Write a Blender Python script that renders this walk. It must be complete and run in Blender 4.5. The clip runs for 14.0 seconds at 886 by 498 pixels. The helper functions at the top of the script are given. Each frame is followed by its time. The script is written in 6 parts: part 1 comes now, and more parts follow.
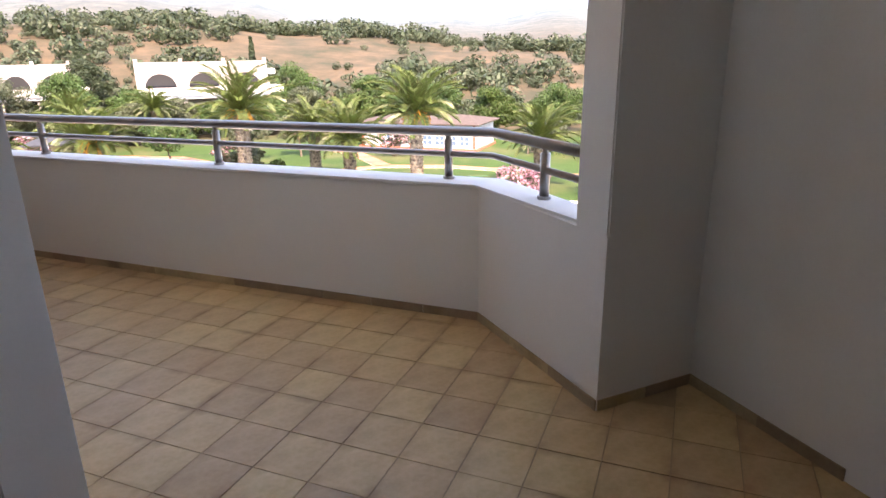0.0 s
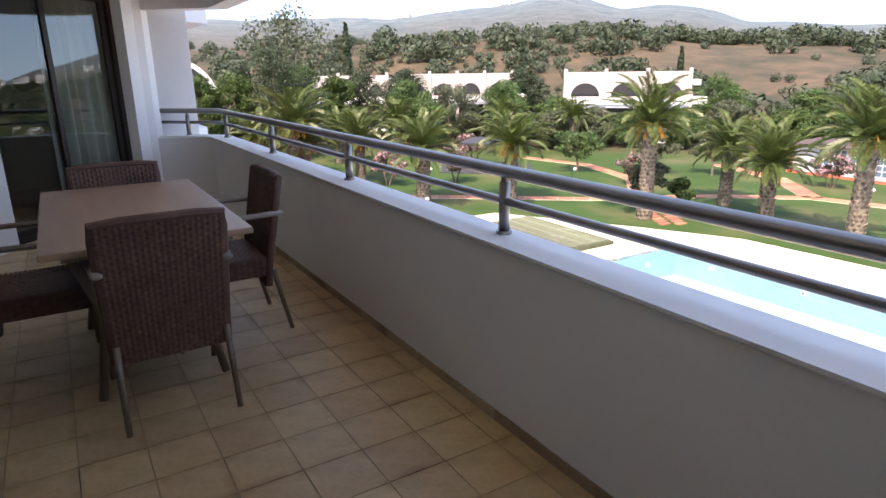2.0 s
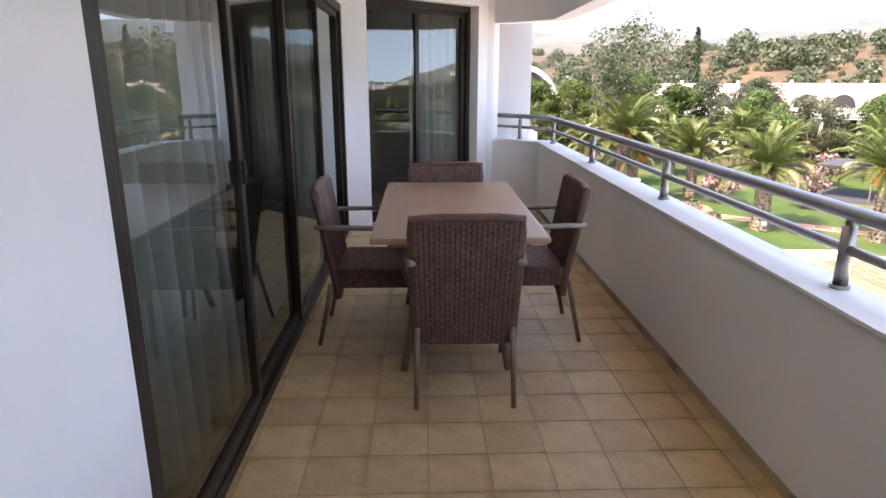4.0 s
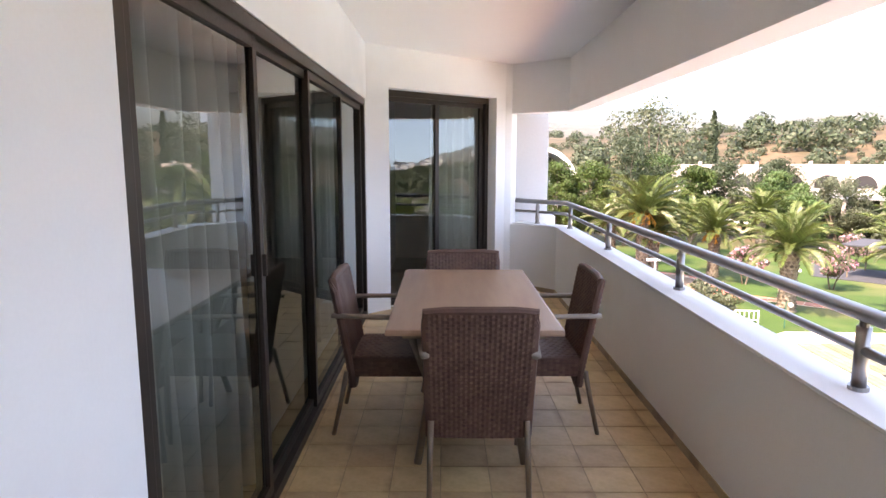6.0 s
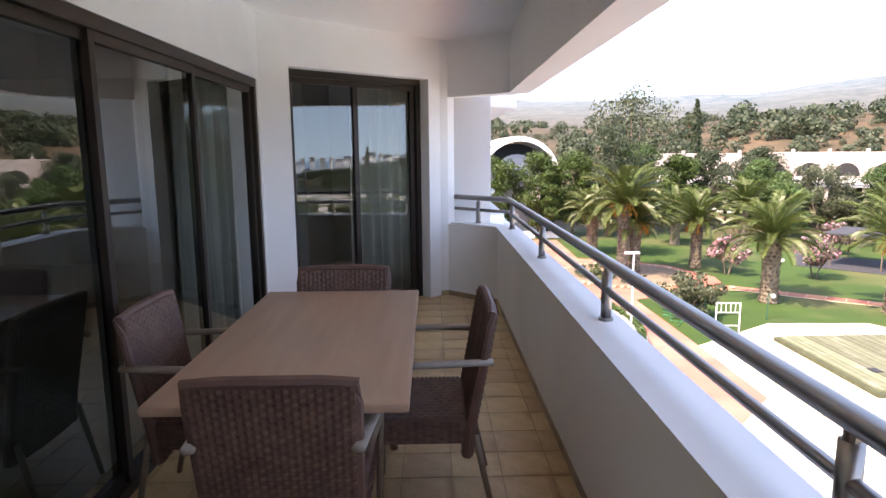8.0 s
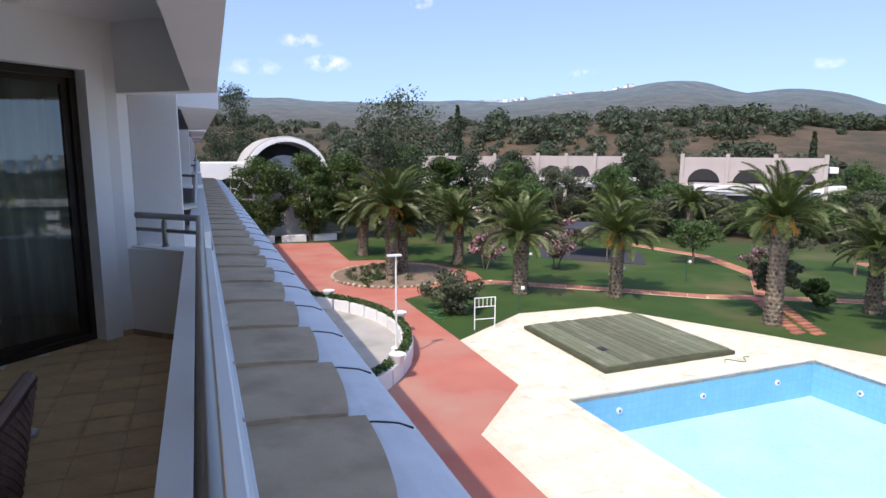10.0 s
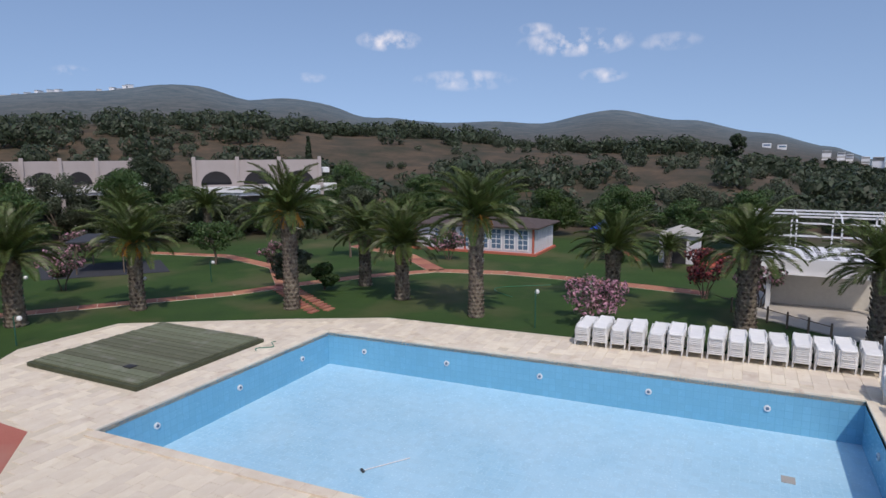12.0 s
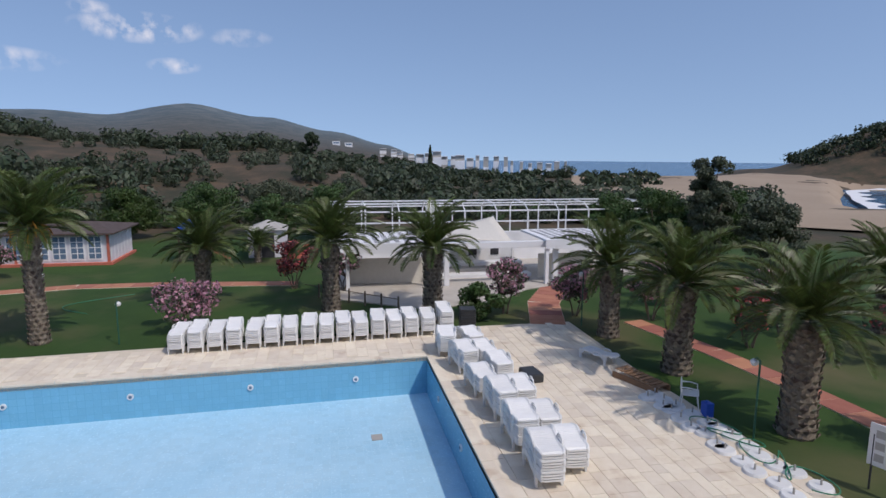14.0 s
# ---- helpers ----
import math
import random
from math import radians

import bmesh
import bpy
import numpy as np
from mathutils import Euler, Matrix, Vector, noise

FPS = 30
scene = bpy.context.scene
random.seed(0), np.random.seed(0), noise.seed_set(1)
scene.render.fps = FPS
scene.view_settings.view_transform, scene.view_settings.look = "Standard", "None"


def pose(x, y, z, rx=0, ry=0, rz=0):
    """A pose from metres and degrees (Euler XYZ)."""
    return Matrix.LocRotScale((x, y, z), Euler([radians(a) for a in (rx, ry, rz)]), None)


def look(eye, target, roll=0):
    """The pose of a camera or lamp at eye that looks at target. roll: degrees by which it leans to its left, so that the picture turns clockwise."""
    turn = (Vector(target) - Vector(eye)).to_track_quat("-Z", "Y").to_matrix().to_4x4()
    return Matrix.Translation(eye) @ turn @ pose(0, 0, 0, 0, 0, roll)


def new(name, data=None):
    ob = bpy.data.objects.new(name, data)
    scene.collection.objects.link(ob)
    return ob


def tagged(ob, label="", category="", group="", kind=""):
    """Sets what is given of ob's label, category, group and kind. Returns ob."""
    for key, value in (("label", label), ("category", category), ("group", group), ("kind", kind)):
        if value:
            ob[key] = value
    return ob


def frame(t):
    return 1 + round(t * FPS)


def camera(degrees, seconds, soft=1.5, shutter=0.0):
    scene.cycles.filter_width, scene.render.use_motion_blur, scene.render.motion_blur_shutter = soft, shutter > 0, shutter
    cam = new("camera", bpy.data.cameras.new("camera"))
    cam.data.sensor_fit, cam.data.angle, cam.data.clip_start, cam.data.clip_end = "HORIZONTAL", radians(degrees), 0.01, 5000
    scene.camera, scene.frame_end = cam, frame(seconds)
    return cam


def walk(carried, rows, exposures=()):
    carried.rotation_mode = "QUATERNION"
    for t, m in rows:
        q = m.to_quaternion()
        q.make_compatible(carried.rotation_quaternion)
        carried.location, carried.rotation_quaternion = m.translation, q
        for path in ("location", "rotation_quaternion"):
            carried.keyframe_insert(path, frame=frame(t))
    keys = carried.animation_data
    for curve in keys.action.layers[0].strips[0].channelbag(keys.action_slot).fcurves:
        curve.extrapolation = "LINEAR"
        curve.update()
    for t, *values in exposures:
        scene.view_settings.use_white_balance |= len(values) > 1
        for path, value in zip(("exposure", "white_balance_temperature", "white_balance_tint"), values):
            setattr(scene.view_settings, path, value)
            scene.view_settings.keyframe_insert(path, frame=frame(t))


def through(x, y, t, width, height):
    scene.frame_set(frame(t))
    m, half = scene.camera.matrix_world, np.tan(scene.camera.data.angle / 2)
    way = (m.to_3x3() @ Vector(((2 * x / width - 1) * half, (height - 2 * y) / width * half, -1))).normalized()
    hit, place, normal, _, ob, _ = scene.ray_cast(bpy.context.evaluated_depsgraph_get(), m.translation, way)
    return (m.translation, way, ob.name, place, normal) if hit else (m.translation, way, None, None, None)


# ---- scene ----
cam = camera(71.2, 14.0)
PATH = [
    (0, (-0.792, -0.406, 1.378), (0.979, 0.301, 0.775), -0.9),
    (0.5, (-0.268, -0.2, 1.385), (1.471, 0.583, 0.784), -0.8),
    (1, (0.274, 0.03, 1.354), (1.935, 0.979, 0.771), -0.7),
    (1.5, (0.633, 0.278, 1.36), (2.021, 1.602, 0.792), -0.6),
    (2, (0.793, 0.388, 1.37), (1.796, 2.026, 0.813), -0.7),
    (2.5, (0.857, 0.426, 1.376), (1.371, 2.28, 0.829), -0.1),
    (3, (0.869, 0.423, 1.364), (1.119, 2.334, 0.83), 0.0),
    (3.2, (0.877, 0.434, 1.361), (1.07, 2.351, 0.825), 0.0),
    (5.3, (0.893, 0.392, 1.493), (0.912, 2.33, 0.998), 0.1),
    (5.5, (0.898, 0.397, 1.494), (0.912, 2.35, 1.066), 0.1),
    (6, (0.911, 0.389, 1.474), (0.909, 2.368, 1.183), 0.1),
    (6.5, (0.914, 0.408, 1.471), (0.906, 2.386, 1.174), 0.1),
    (7, (1.013, 0.626, 1.454), (0.99, 2.601, 1.138), -0.2),
    (7.2, (1.085, 0.783, 1.448), (1.061, 2.758, 1.132), -0.3),
    (9.3, (2.147, 1.818, 1.526), (2.521, 3.756, 1.206), -0.1),
    (9.5, (2.19, 1.878, 1.536), (2.645, 3.799, 1.216), 0.1),
    (10, (2.244, 1.847, 1.54), (2.968, 3.684, 1.223), 0.3),
    (10.5, (2.27, 1.74, 1.49), (3.349, 3.397, 1.189), -0.2),
    (11, (2.26, 1.641, 1.47), (3.637, 3.06, 1.169), -0.3),
    (11.5, (2.26, 1.673, 1.422), (3.881, 2.806, 1.121), -0.1),
    (12, (2.26, 1.599, 1.411), (4.037, 2.466, 1.108), -0.3),
    (12.5, (2.26, 1.53, 1.458), (4.15, 2.105, 1.15), -0.3),
    (13, (2.26, 1.631, 1.498), (4.221, 1.862, 1.181), 0.0),
    (13.5, (2.26, 1.604, 1.49), (4.233, 1.534, 1.173), 0.2),
    (14, (2.26, 1.543, 1.472), (4.198, 1.165, 1.156), 0.3),
]
EXPOSURES = [(0.0, 2.85, 8800, 24), (1.2, 2.4, 8200, 22), (2.0, 2.05, 7900, 20), (3.2, 2.75, 8400, 22), (5.3, 3.05, 8800, 24), (6.0, 3.15, 8900, 24), (7.2, 3.0, 8700, 24), (9.3, 1.42, 7300, 18), (10.2, 0.78, 6800, 16), (11.0, 0.18, 6700, 15), (14.0, -0.06, 6500, 15)]
walk(cam, [(t, look(eye, target, roll)) for t, eye, target, roll in PATH], EXPOSURES)

# ---- world and sun ----
SUN = Vector((-0.6, -0.47, 1.0)).normalized()
GZ = -6.2                                        # level of the garden


def sky_world():
    w = bpy.data.worlds.new("sky")
    scene.world = w
    w.use_nodes = True
    nt = w.node_tree
    nt.nodes.clear()
    N, L = nt.nodes.new, nt.links.new
    out, bg = N("ShaderNodeOutputWorld"), N("ShaderNodeBackground")
    sky = N("ShaderNodeTexSky")
    sky.sky_type, sky.sun_disc = "NISHITA", False
    sky.sun_elevation = math.asin(SUN.z)
    sky.sun_rotation = math.atan2(SUN.x, SUN.y)
    sky.air_density, sky.dust_density, sky.ozone_density = 1.0, 1.0, 2.0
    tc, sep, com = N("ShaderNodeTexCoord"), N("ShaderNodeSeparateXYZ"), N("ShaderNodeCombineXYZ")
    lift = N("ShaderNodeMath")
    lift.operation = "MULTIPLY_ADD"
    lift.inputs[1].default_value, lift.inputs[2].default_value = 0.75, 0.2
    low = N("ShaderNodeMath")
    low.operation = "MAXIMUM"
    low.inputs[1].default_value = 0.05
    L(tc.outputs["Generated"], sep.inputs[0])
    L(sep.outputs["X"], com.inputs["X"])
    L(sep.outputs["Y"], com.inputs["Y"])
    L(sep.outputs["Z"], lift.inputs[0])
    L(lift.outputs[0], low.inputs[0])
    L(low.outputs[0], com.inputs["Z"])
    L(com.outputs[0], sky.inputs["Vector"])
    # small fair-weather clouds: bearing from +Y, elevation, half width, half height, strength
    clouds = [(75.8, 9.5, 5.2, 1.25, 1.0), (59.3, 9.9, 3.0, 1.0, 1.0), (78.2, 6.7, 2.2, 0.7, 0.6), (66.0, 6.5, 4.8, 1.0, 0.55),
              (72.4, 10.7, 1.7, 0.6, 0.7), (83.5, 9.2, 2.8, 0.8, 0.4), (19.5, 12.6, 1.1, 0.6, 0.7), (11.2, 7.4, 2.2, 0.8, 0.7),
              (52.3, 6.7, 1.5, 0.5, 0.45), (5.0, 6.9, 3.0, 0.7, 0.35), (33.8, 6.5, 1.5, 0.5, 0.4), (9.0, 9.2, 2.2, 0.7, 0.5)]
    noise_t = N("ShaderNodeTexNoise")
    noise_t.inputs["Scale"].default_value, noise_t.inputs["Detail"].default_value = 42.0, 9.0
    L(tc.outputs["Generated"], noise_t.inputs["Vector"])
    total = None
    for b, e, hw, hh, k in clouds:
        b, e = radians(b), radians(e)
        c = Vector((math.sin(b) * math.cos(e), math.cos(b) * math.cos(e), math.sin(e)))
        side, up = Vector((math.cos(b), -math.sin(b), 0)), Vector((0, 0, 1))
        sub = N("ShaderNodeVectorMath")
        sub.operation = "SUBTRACT"
        L(tc.outputs["Generated"], sub.inputs[0])
        sub.inputs[1].default_value = c
        parts = []
        for axis, half in ((side, hw), (up, hh)):
            d = N("ShaderNodeVectorMath")
            d.operation = "DOT_PRODUCT"
            L(sub.outputs[0], d.inputs[0])
            d.inputs[1].default_value = axis / radians(half)
            sq = N("ShaderNodeMath")
            sq.operation = "POWER"
            ab = N("ShaderNodeMath")
            ab.operation = "ABSOLUTE"
            L(d.outputs["Value"], ab.inputs[0])
            L(ab.outputs[0], sq.inputs[0])
            sq.inputs[1].default_value = 2.0
            parts.append(sq)
        add = N("ShaderNodeMath")
        add.operation = "ADD"
        L(parts[0].outputs[0], add.inputs[0])
        L(parts[1].outputs[0], add.inputs[1])
        ramp = N("ShaderNodeMapRange")
        ramp.inputs["From Min"].default_value, ramp.inputs["From Max"].default_value = 1.0, 0.0
        ramp.inputs["To Min"].default_value, ramp.inputs["To Max"].default_value = 0.0, k
        L(add.outputs[0], ramp.inputs["Value"])
        if total is None:
            total = ramp.outputs[0]
        else:
            mx = N("ShaderNodeMath")
            mx.operation = "MAXIMUM"
            L(total, mx.inputs[0])
            L(ramp.outputs[0], mx.inputs[1])
            total = mx.outputs[0]
    nm = N("ShaderNodeMapRange")
    nm.inputs["From Min"].default_value, nm.inputs["From Max"].default_value = 0.42, 0.72
    L(noise_t.outputs["Fac"], nm.inputs["Value"])
    mul = N("ShaderNodeMath")
    mul.operation = "MULTIPLY"
    L(total, mul.inputs[0])
    L(nm.outputs[0], mul.inputs[1])
    mix = N("ShaderNodeMix")
    mix.data_type = "RGBA"
    L(mul.outputs[0], mix.inputs["Factor"])
    L(sky.outputs["Color"], mix.inputs["A"])
    mix.inputs["B"].default_value = (6.4, 6.2, 6.3, 1)
    L(mix.outputs["Result"], bg.inputs["Color"])
    bg.inputs["Strength"].default_value = 0.15
    L(bg.outputs[0], out.inputs[0])


sky_world()
sun = new("sun", bpy.data.lights.new("sun", "SUN"))
sun.data.energy, sun.data.angle, sun.data.color = 2.1, radians(0.6), (1.0, 0.95, 0.87)
sun.matrix_world = look((0, 0, 0), -SUN)


# ---- materials ----
def material(name, c1, c2=None, rough=0.7, metal=0.0, scale=6.0, fine=60.0, bump=0.15, depth=0.01, random_by="", spread=0.12,
             stretch=(1, 1, 1), transmission=0.0, ior=1.45, stain=None, stain_scale=0.7, stain_at=(0.55, 0.75), alpha=1.0, coat=0.0):
    """Two-scale noise colour between c1 and c2, optional stains, fine bump; random_by: 'object' or 'island' varies the value."""
    m = bpy.data.materials.new(name)
    m.use_nodes = True
    nt = m.node_tree
    N, L = nt.nodes.new, nt.links.new
    b = nt.nodes["Principled BSDF"]
    c2 = c2 or tuple(min(1, v * 1.18) for v in c1)
    tc, mp = N("ShaderNodeTexCoord"), N("ShaderNodeMapping")
    mp.inputs["Scale"].default_value = stretch
    L(tc.outputs["Object"], mp.inputs["Vector"])
    big, small = N("ShaderNodeTexNoise"), N("ShaderNodeTexNoise")
    for n, s in ((big, scale), (small, fine)):
        n.inputs["Scale"].default_value, n.inputs["Detail"].default_value = s, 5.0
        L(mp.outputs[0], n.inputs["Vector"])
    avg = N("ShaderNodeMath")
    avg.operation = "MULTIPLY_ADD"
    avg.inputs[1].default_value, avg.inputs[2].default_value = 0.35, 0.0
    L(small.outputs["Fac"], avg.inputs[0])
    add = N("ShaderNodeMath")
    add.operation = "MULTIPLY_ADD"
    add.inputs[1].default_value = 0.65
    L(big.outputs["Fac"], add.inputs[0])
    L(avg.outputs[0], add.inputs[2])
    rg = N("ShaderNodeMapRange")
    rg.inputs["From Min"].default_value, rg.inputs["From Max"].default_value = 0.3, 0.7
    L(add.outputs[0], rg.inputs["Value"])
    mix = N("ShaderNodeMix")
    mix.data_type = "RGBA"
    L(rg.outputs[0], mix.inputs["Factor"])
    mix.inputs["A"].default_value, mix.inputs["B"].default_value = (*c1, 1), (*c2, 1)
    col = mix.outputs["Result"]
    if stain:
        st = N("ShaderNodeTexNoise")
        st.inputs["Scale"].default_value, st.inputs["Detail"].default_value = stain_scale, 7.0
        L(tc.outputs["Object"], st.inputs["Vector"])
        sr = N("ShaderNodeMapRange")
        sr.inputs["From Min"].default_value, sr.inputs["From Max"].default_value = stain_at
        L(st.outputs["Fac"], sr.inputs["Value"])
        m2 = N("ShaderNodeMix")
        m2.data_type = "RGBA"
        L(sr.outputs[0], m2.inputs["Factor"])
        L(col, m2.inputs["A"])
        m2.inputs["B"].default_value = (*stain, 1)
        col = m2.outputs["Result"]
    if random_by:
        src = N("ShaderNodeObjectInfo").outputs["Random"] if random_by == "object" else N("ShaderNodeNewGeometry").outputs["Random Per Island"]
        vr = N("ShaderNodeMapRange")
        vr.inputs["To Min"].default_value, vr.inputs["To Max"].default_value = 1 - spread, 1 + spread
        L(src, vr.inputs["Value"])
        hs = N("ShaderNodeHueSaturation")
        L(vr.outputs[0], hs.inputs["Value"])
        hv = N("ShaderNodeMapRange")
        hv.inputs["To Min"].default_value, hv.inputs["To Max"].default_value = 0.5 - spread * 0.06, 0.5 + spread * 0.06
        L(src, hv.inputs["Value"])
        L(hv.outputs[0], hs.inputs["Hue"])
        L(col, hs.inputs["Color"])
        col = hs.outputs["Color"]
    L(col, b.inputs["Base Color"])
    rr = N("ShaderNodeMapRange")
    rr.inputs["To Min"].default_value, rr.inputs["To Max"].default_value = max(0.02, rough - 0.08), min(1, rough + 0.08)
    L(small.outputs["Fac"], rr.inputs["Value"])
    L(rr.outputs[0], b.inputs["Roughness"])
    b.inputs["Metallic"].default_value, b.inputs["IOR"].default_value = metal, ior
    b.inputs["Transmission Weight"].default_value, b.inputs["Alpha"].default_value = transmission, alpha
    b.inputs["Coat Weight"].default_value = coat
    if bump:
        bp = N("ShaderNodeBump")
        bp.inputs["Strength"].default_value, bp.inputs["Distance"].default_value = bump, depth
        L(add.outputs[0], bp.inputs["Height"])
        L(bp.outputs[0], b.inputs["Normal"])
    return m


def leaf_material(name, c1, c2, spread=0.35, through=0.25, rough=0.55):
    m = material(name, c1, c2, rough=rough, scale=0.9, fine=9.0, bump=0, random_by="island", spread=spread)
    nt = m.node_tree
    b, out = nt.nodes["Principled BSDF"], nt.nodes["Material Output"]
    tr, mx = nt.nodes.new("ShaderNodeBsdfTranslucent"), nt.nodes.new("ShaderNodeMixShader")
    nt.links.new(b.inputs["Base Color"].links[0].from_socket, tr.inputs["Color"])
    mx.inputs[0].default_value = through
    nt.links.new(b.outputs[0], mx.inputs[1])
    nt.links.new(tr.outputs[0], mx.inputs[2])
    nt.links.new(mx.outputs[0], out.inputs["Surface"])
    return m


WHITE = material("white_render", (0.84, 0.83, 0.81), (0.89, 0.88, 0.86), rough=0.85, scale=1.6, fine=90, bump=0.25, depth=0.006, stain=(0.66, 0.64, 0.61), stain_scale=0.6, stain_at=(0.58, 0.9))
WHITE_OUT = material("white_masonry", (0.72, 0.72, 0.72), (0.8, 0.8, 0.8), rough=0.85, scale=0.8, fine=40, bump=0.2, depth=0.01, stain=(0.55, 0.54, 0.52), stain_scale=0.4, stain_at=(0.6, 0.9))
CEIL = material("ceiling_paint", (0.87, 0.86, 0.85), (0.90, 0.89, 0.88), rough=0.9, scale=1.2, fine=70, bump=0.15, depth=0.004)
TILE = material("floor_tile_glaze", (0.52, 0.335, 0.155), (0.72, 0.52, 0.29), rough=0.4, scale=5.0, fine=45, bump=0.06, depth=0.003, random_by="object", spread=0.1, stain=(0.34, 0.20, 0.09), stain_scale=3.4, stain_at=(0.46, 0.68))
GROUT = material("grout", (0.36, 0.245, 0.135), (0.46, 0.33, 0.19), rough=0.9)


def brown_rims(m):
    """Glaze burnt brown unevenly towards the tile's edges."""
    nt = m.node_tree
    N, L = nt.nodes.new, nt.links.new
    b = nt.nodes["Principled BSDF"]
    col = b.inputs["Base Color"].links[0].from_socket
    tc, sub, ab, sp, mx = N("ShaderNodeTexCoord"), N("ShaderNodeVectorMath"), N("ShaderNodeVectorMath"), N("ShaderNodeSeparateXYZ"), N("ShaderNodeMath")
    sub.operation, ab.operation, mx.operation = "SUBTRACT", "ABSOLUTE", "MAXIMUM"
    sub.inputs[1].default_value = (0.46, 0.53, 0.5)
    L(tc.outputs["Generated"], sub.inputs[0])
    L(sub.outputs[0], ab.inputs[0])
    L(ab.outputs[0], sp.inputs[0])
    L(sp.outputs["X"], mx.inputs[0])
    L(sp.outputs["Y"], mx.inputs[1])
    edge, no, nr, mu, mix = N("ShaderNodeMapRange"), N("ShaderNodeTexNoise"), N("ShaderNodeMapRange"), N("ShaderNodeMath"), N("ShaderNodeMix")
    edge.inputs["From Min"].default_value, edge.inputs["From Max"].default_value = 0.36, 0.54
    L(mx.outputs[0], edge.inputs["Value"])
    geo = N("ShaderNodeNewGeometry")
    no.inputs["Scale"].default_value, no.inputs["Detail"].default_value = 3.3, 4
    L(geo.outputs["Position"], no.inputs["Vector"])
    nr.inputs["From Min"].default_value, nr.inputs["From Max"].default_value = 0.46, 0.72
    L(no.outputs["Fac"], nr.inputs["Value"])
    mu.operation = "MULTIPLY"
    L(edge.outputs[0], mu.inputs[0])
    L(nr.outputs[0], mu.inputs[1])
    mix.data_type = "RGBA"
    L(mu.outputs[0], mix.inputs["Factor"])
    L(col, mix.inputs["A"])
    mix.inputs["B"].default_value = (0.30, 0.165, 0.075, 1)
    L(mix.outputs["Result"], b.inputs["Base Color"])


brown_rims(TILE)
SKIRT = material("skirting_tile", (0.33, 0.24, 0.14), (0.5, 0.38, 0.24), rough=0.5, scale=5, stain=(0.22, 0.15, 0.08), stain_scale=3, random_by="object", spread=0.25)
STEEL = material("stainless_steel", (0.29, 0.265, 0.245), (0.37, 0.34, 0.315), rough=0.34, metal=1.0, scale=3, fine=20, bump=0)
BRONZE = material("dark_bronze_aluminium", (0.035, 0.025, 0.02), (0.05, 0.036, 0.028), rough=0.42, metal=0.3, scale=4, bump=0.03)
GLASS = bpy.data.materials.new("window_glass")
GLASS.use_nodes = True
_nt = GLASS.node_tree
_nt.nodes.clear()
_o, _m, _t, _g, _f = [_nt.nodes.new(k) for k in ("ShaderNodeOutputMaterial", "ShaderNodeMixShader", "ShaderNodeBsdfTransparent", "ShaderNodeBsdfGlossy", "ShaderNodeFresnel")]
_t.inputs["Color"].default_value = (0.64, 0.67, 0.65, 1)
_g.inputs["Roughness"].default_value = 0.01
_g.inputs["Color"].default_value = (0.9, 0.95, 0.93, 1)
_f.inputs["IOR"].default_value = 2.1
_nt.links.new(_f.outputs[0], _m.inputs[0])
_nt.links.new(_t.outputs[0], _m.inputs[1])
_nt.links.new(_g.outputs[0], _m.inputs[2])
_nt.links.new(_m.outputs[0], _o.inputs[0])
CURTAIN = material("curtain_cloth", (0.64, 0.61, 0.54), (0.72, 0.69, 0.62), rough=0.95, scale=3, fine=300, bump=0.1, depth=0.002)
ROOM = material("room_paint", (0.74, 0.70, 0.63), (0.80, 0.76, 0.69), rough=0.9)
WICKER = material("brown_wicker", (0.10, 0.05, 0.037), (0.17, 0.09, 0.068), rough=0.55, scale=12, fine=120, bump=0.2, depth=0.002, random_by="island", spread=0.2)
ARM = material("weathered_arm_slat", (0.25, 0.20, 0.16), (0.36, 0.30, 0.25), rough=0.6, scale=10, fine=90, bump=0.1, stretch=(1, 1, 1))
LEG = material("brushed_brown_metal", (0.2, 0.15, 0.11), (0.3, 0.23, 0.17), rough=0.45, metal=0.5, scale=12, fine=90, bump=0.1)
TABLE = material("table_laminate", (0.36, 0.21, 0.135), (0.46, 0.29, 0.195), rough=0.38, scale=3, fine=30, bump=0.06, stretch=(6, 0.7, 3), stain=(0.38, 0.27, 0.2), stain_scale=2.2, stain_at=(0.55, 0.9))
CANOPY = material("weathered_canopy_sheet", (0.37, 0.275, 0.18), (0.47, 0.36, 0.245), rough=0.7, scale=2.2, fine=50, bump=0.12, stain=(0.24, 0.18, 0.12), stain_scale=2.1, stain_at=(0.5, 0.8))
CANOPY_EDGE = material("white_canopy_edge", (0.62, 0.64, 0.68), (0.76, 0.78, 0.82), rough=0.6, scale=2, fine=40, bump=0.1, stain=(0.45, 0.45, 0.46), stain_scale=1.2, stain_at=(0.6, 0.85))
GASKET = material("dark_gasket", (0.03, 0.03, 0.03), rough=0.8)


# ---- mesh helpers ----
def mesh_of(name, verts, faces, mat, smooth=False):
    me = bpy.data.meshes.new(name)
    me.from_pydata([tuple(v) for v in verts], [], [tuple(f) for f in faces])
    if mat:
        me.materials.append(mat)
    if smooth:
        me.shade_smooth()
    me.update()
    return me


def bm_mesh(name, bm, mat, smooth=False):
    bmesh.ops.recalc_face_normals(bm, faces=bm.faces)
    me = bpy.data.meshes.new(name)
    bm.to_mesh(me)
    bm.free()
    if mat:
        me.materials.append(mat)
    if smooth:
        me.shade_smooth()
    return me


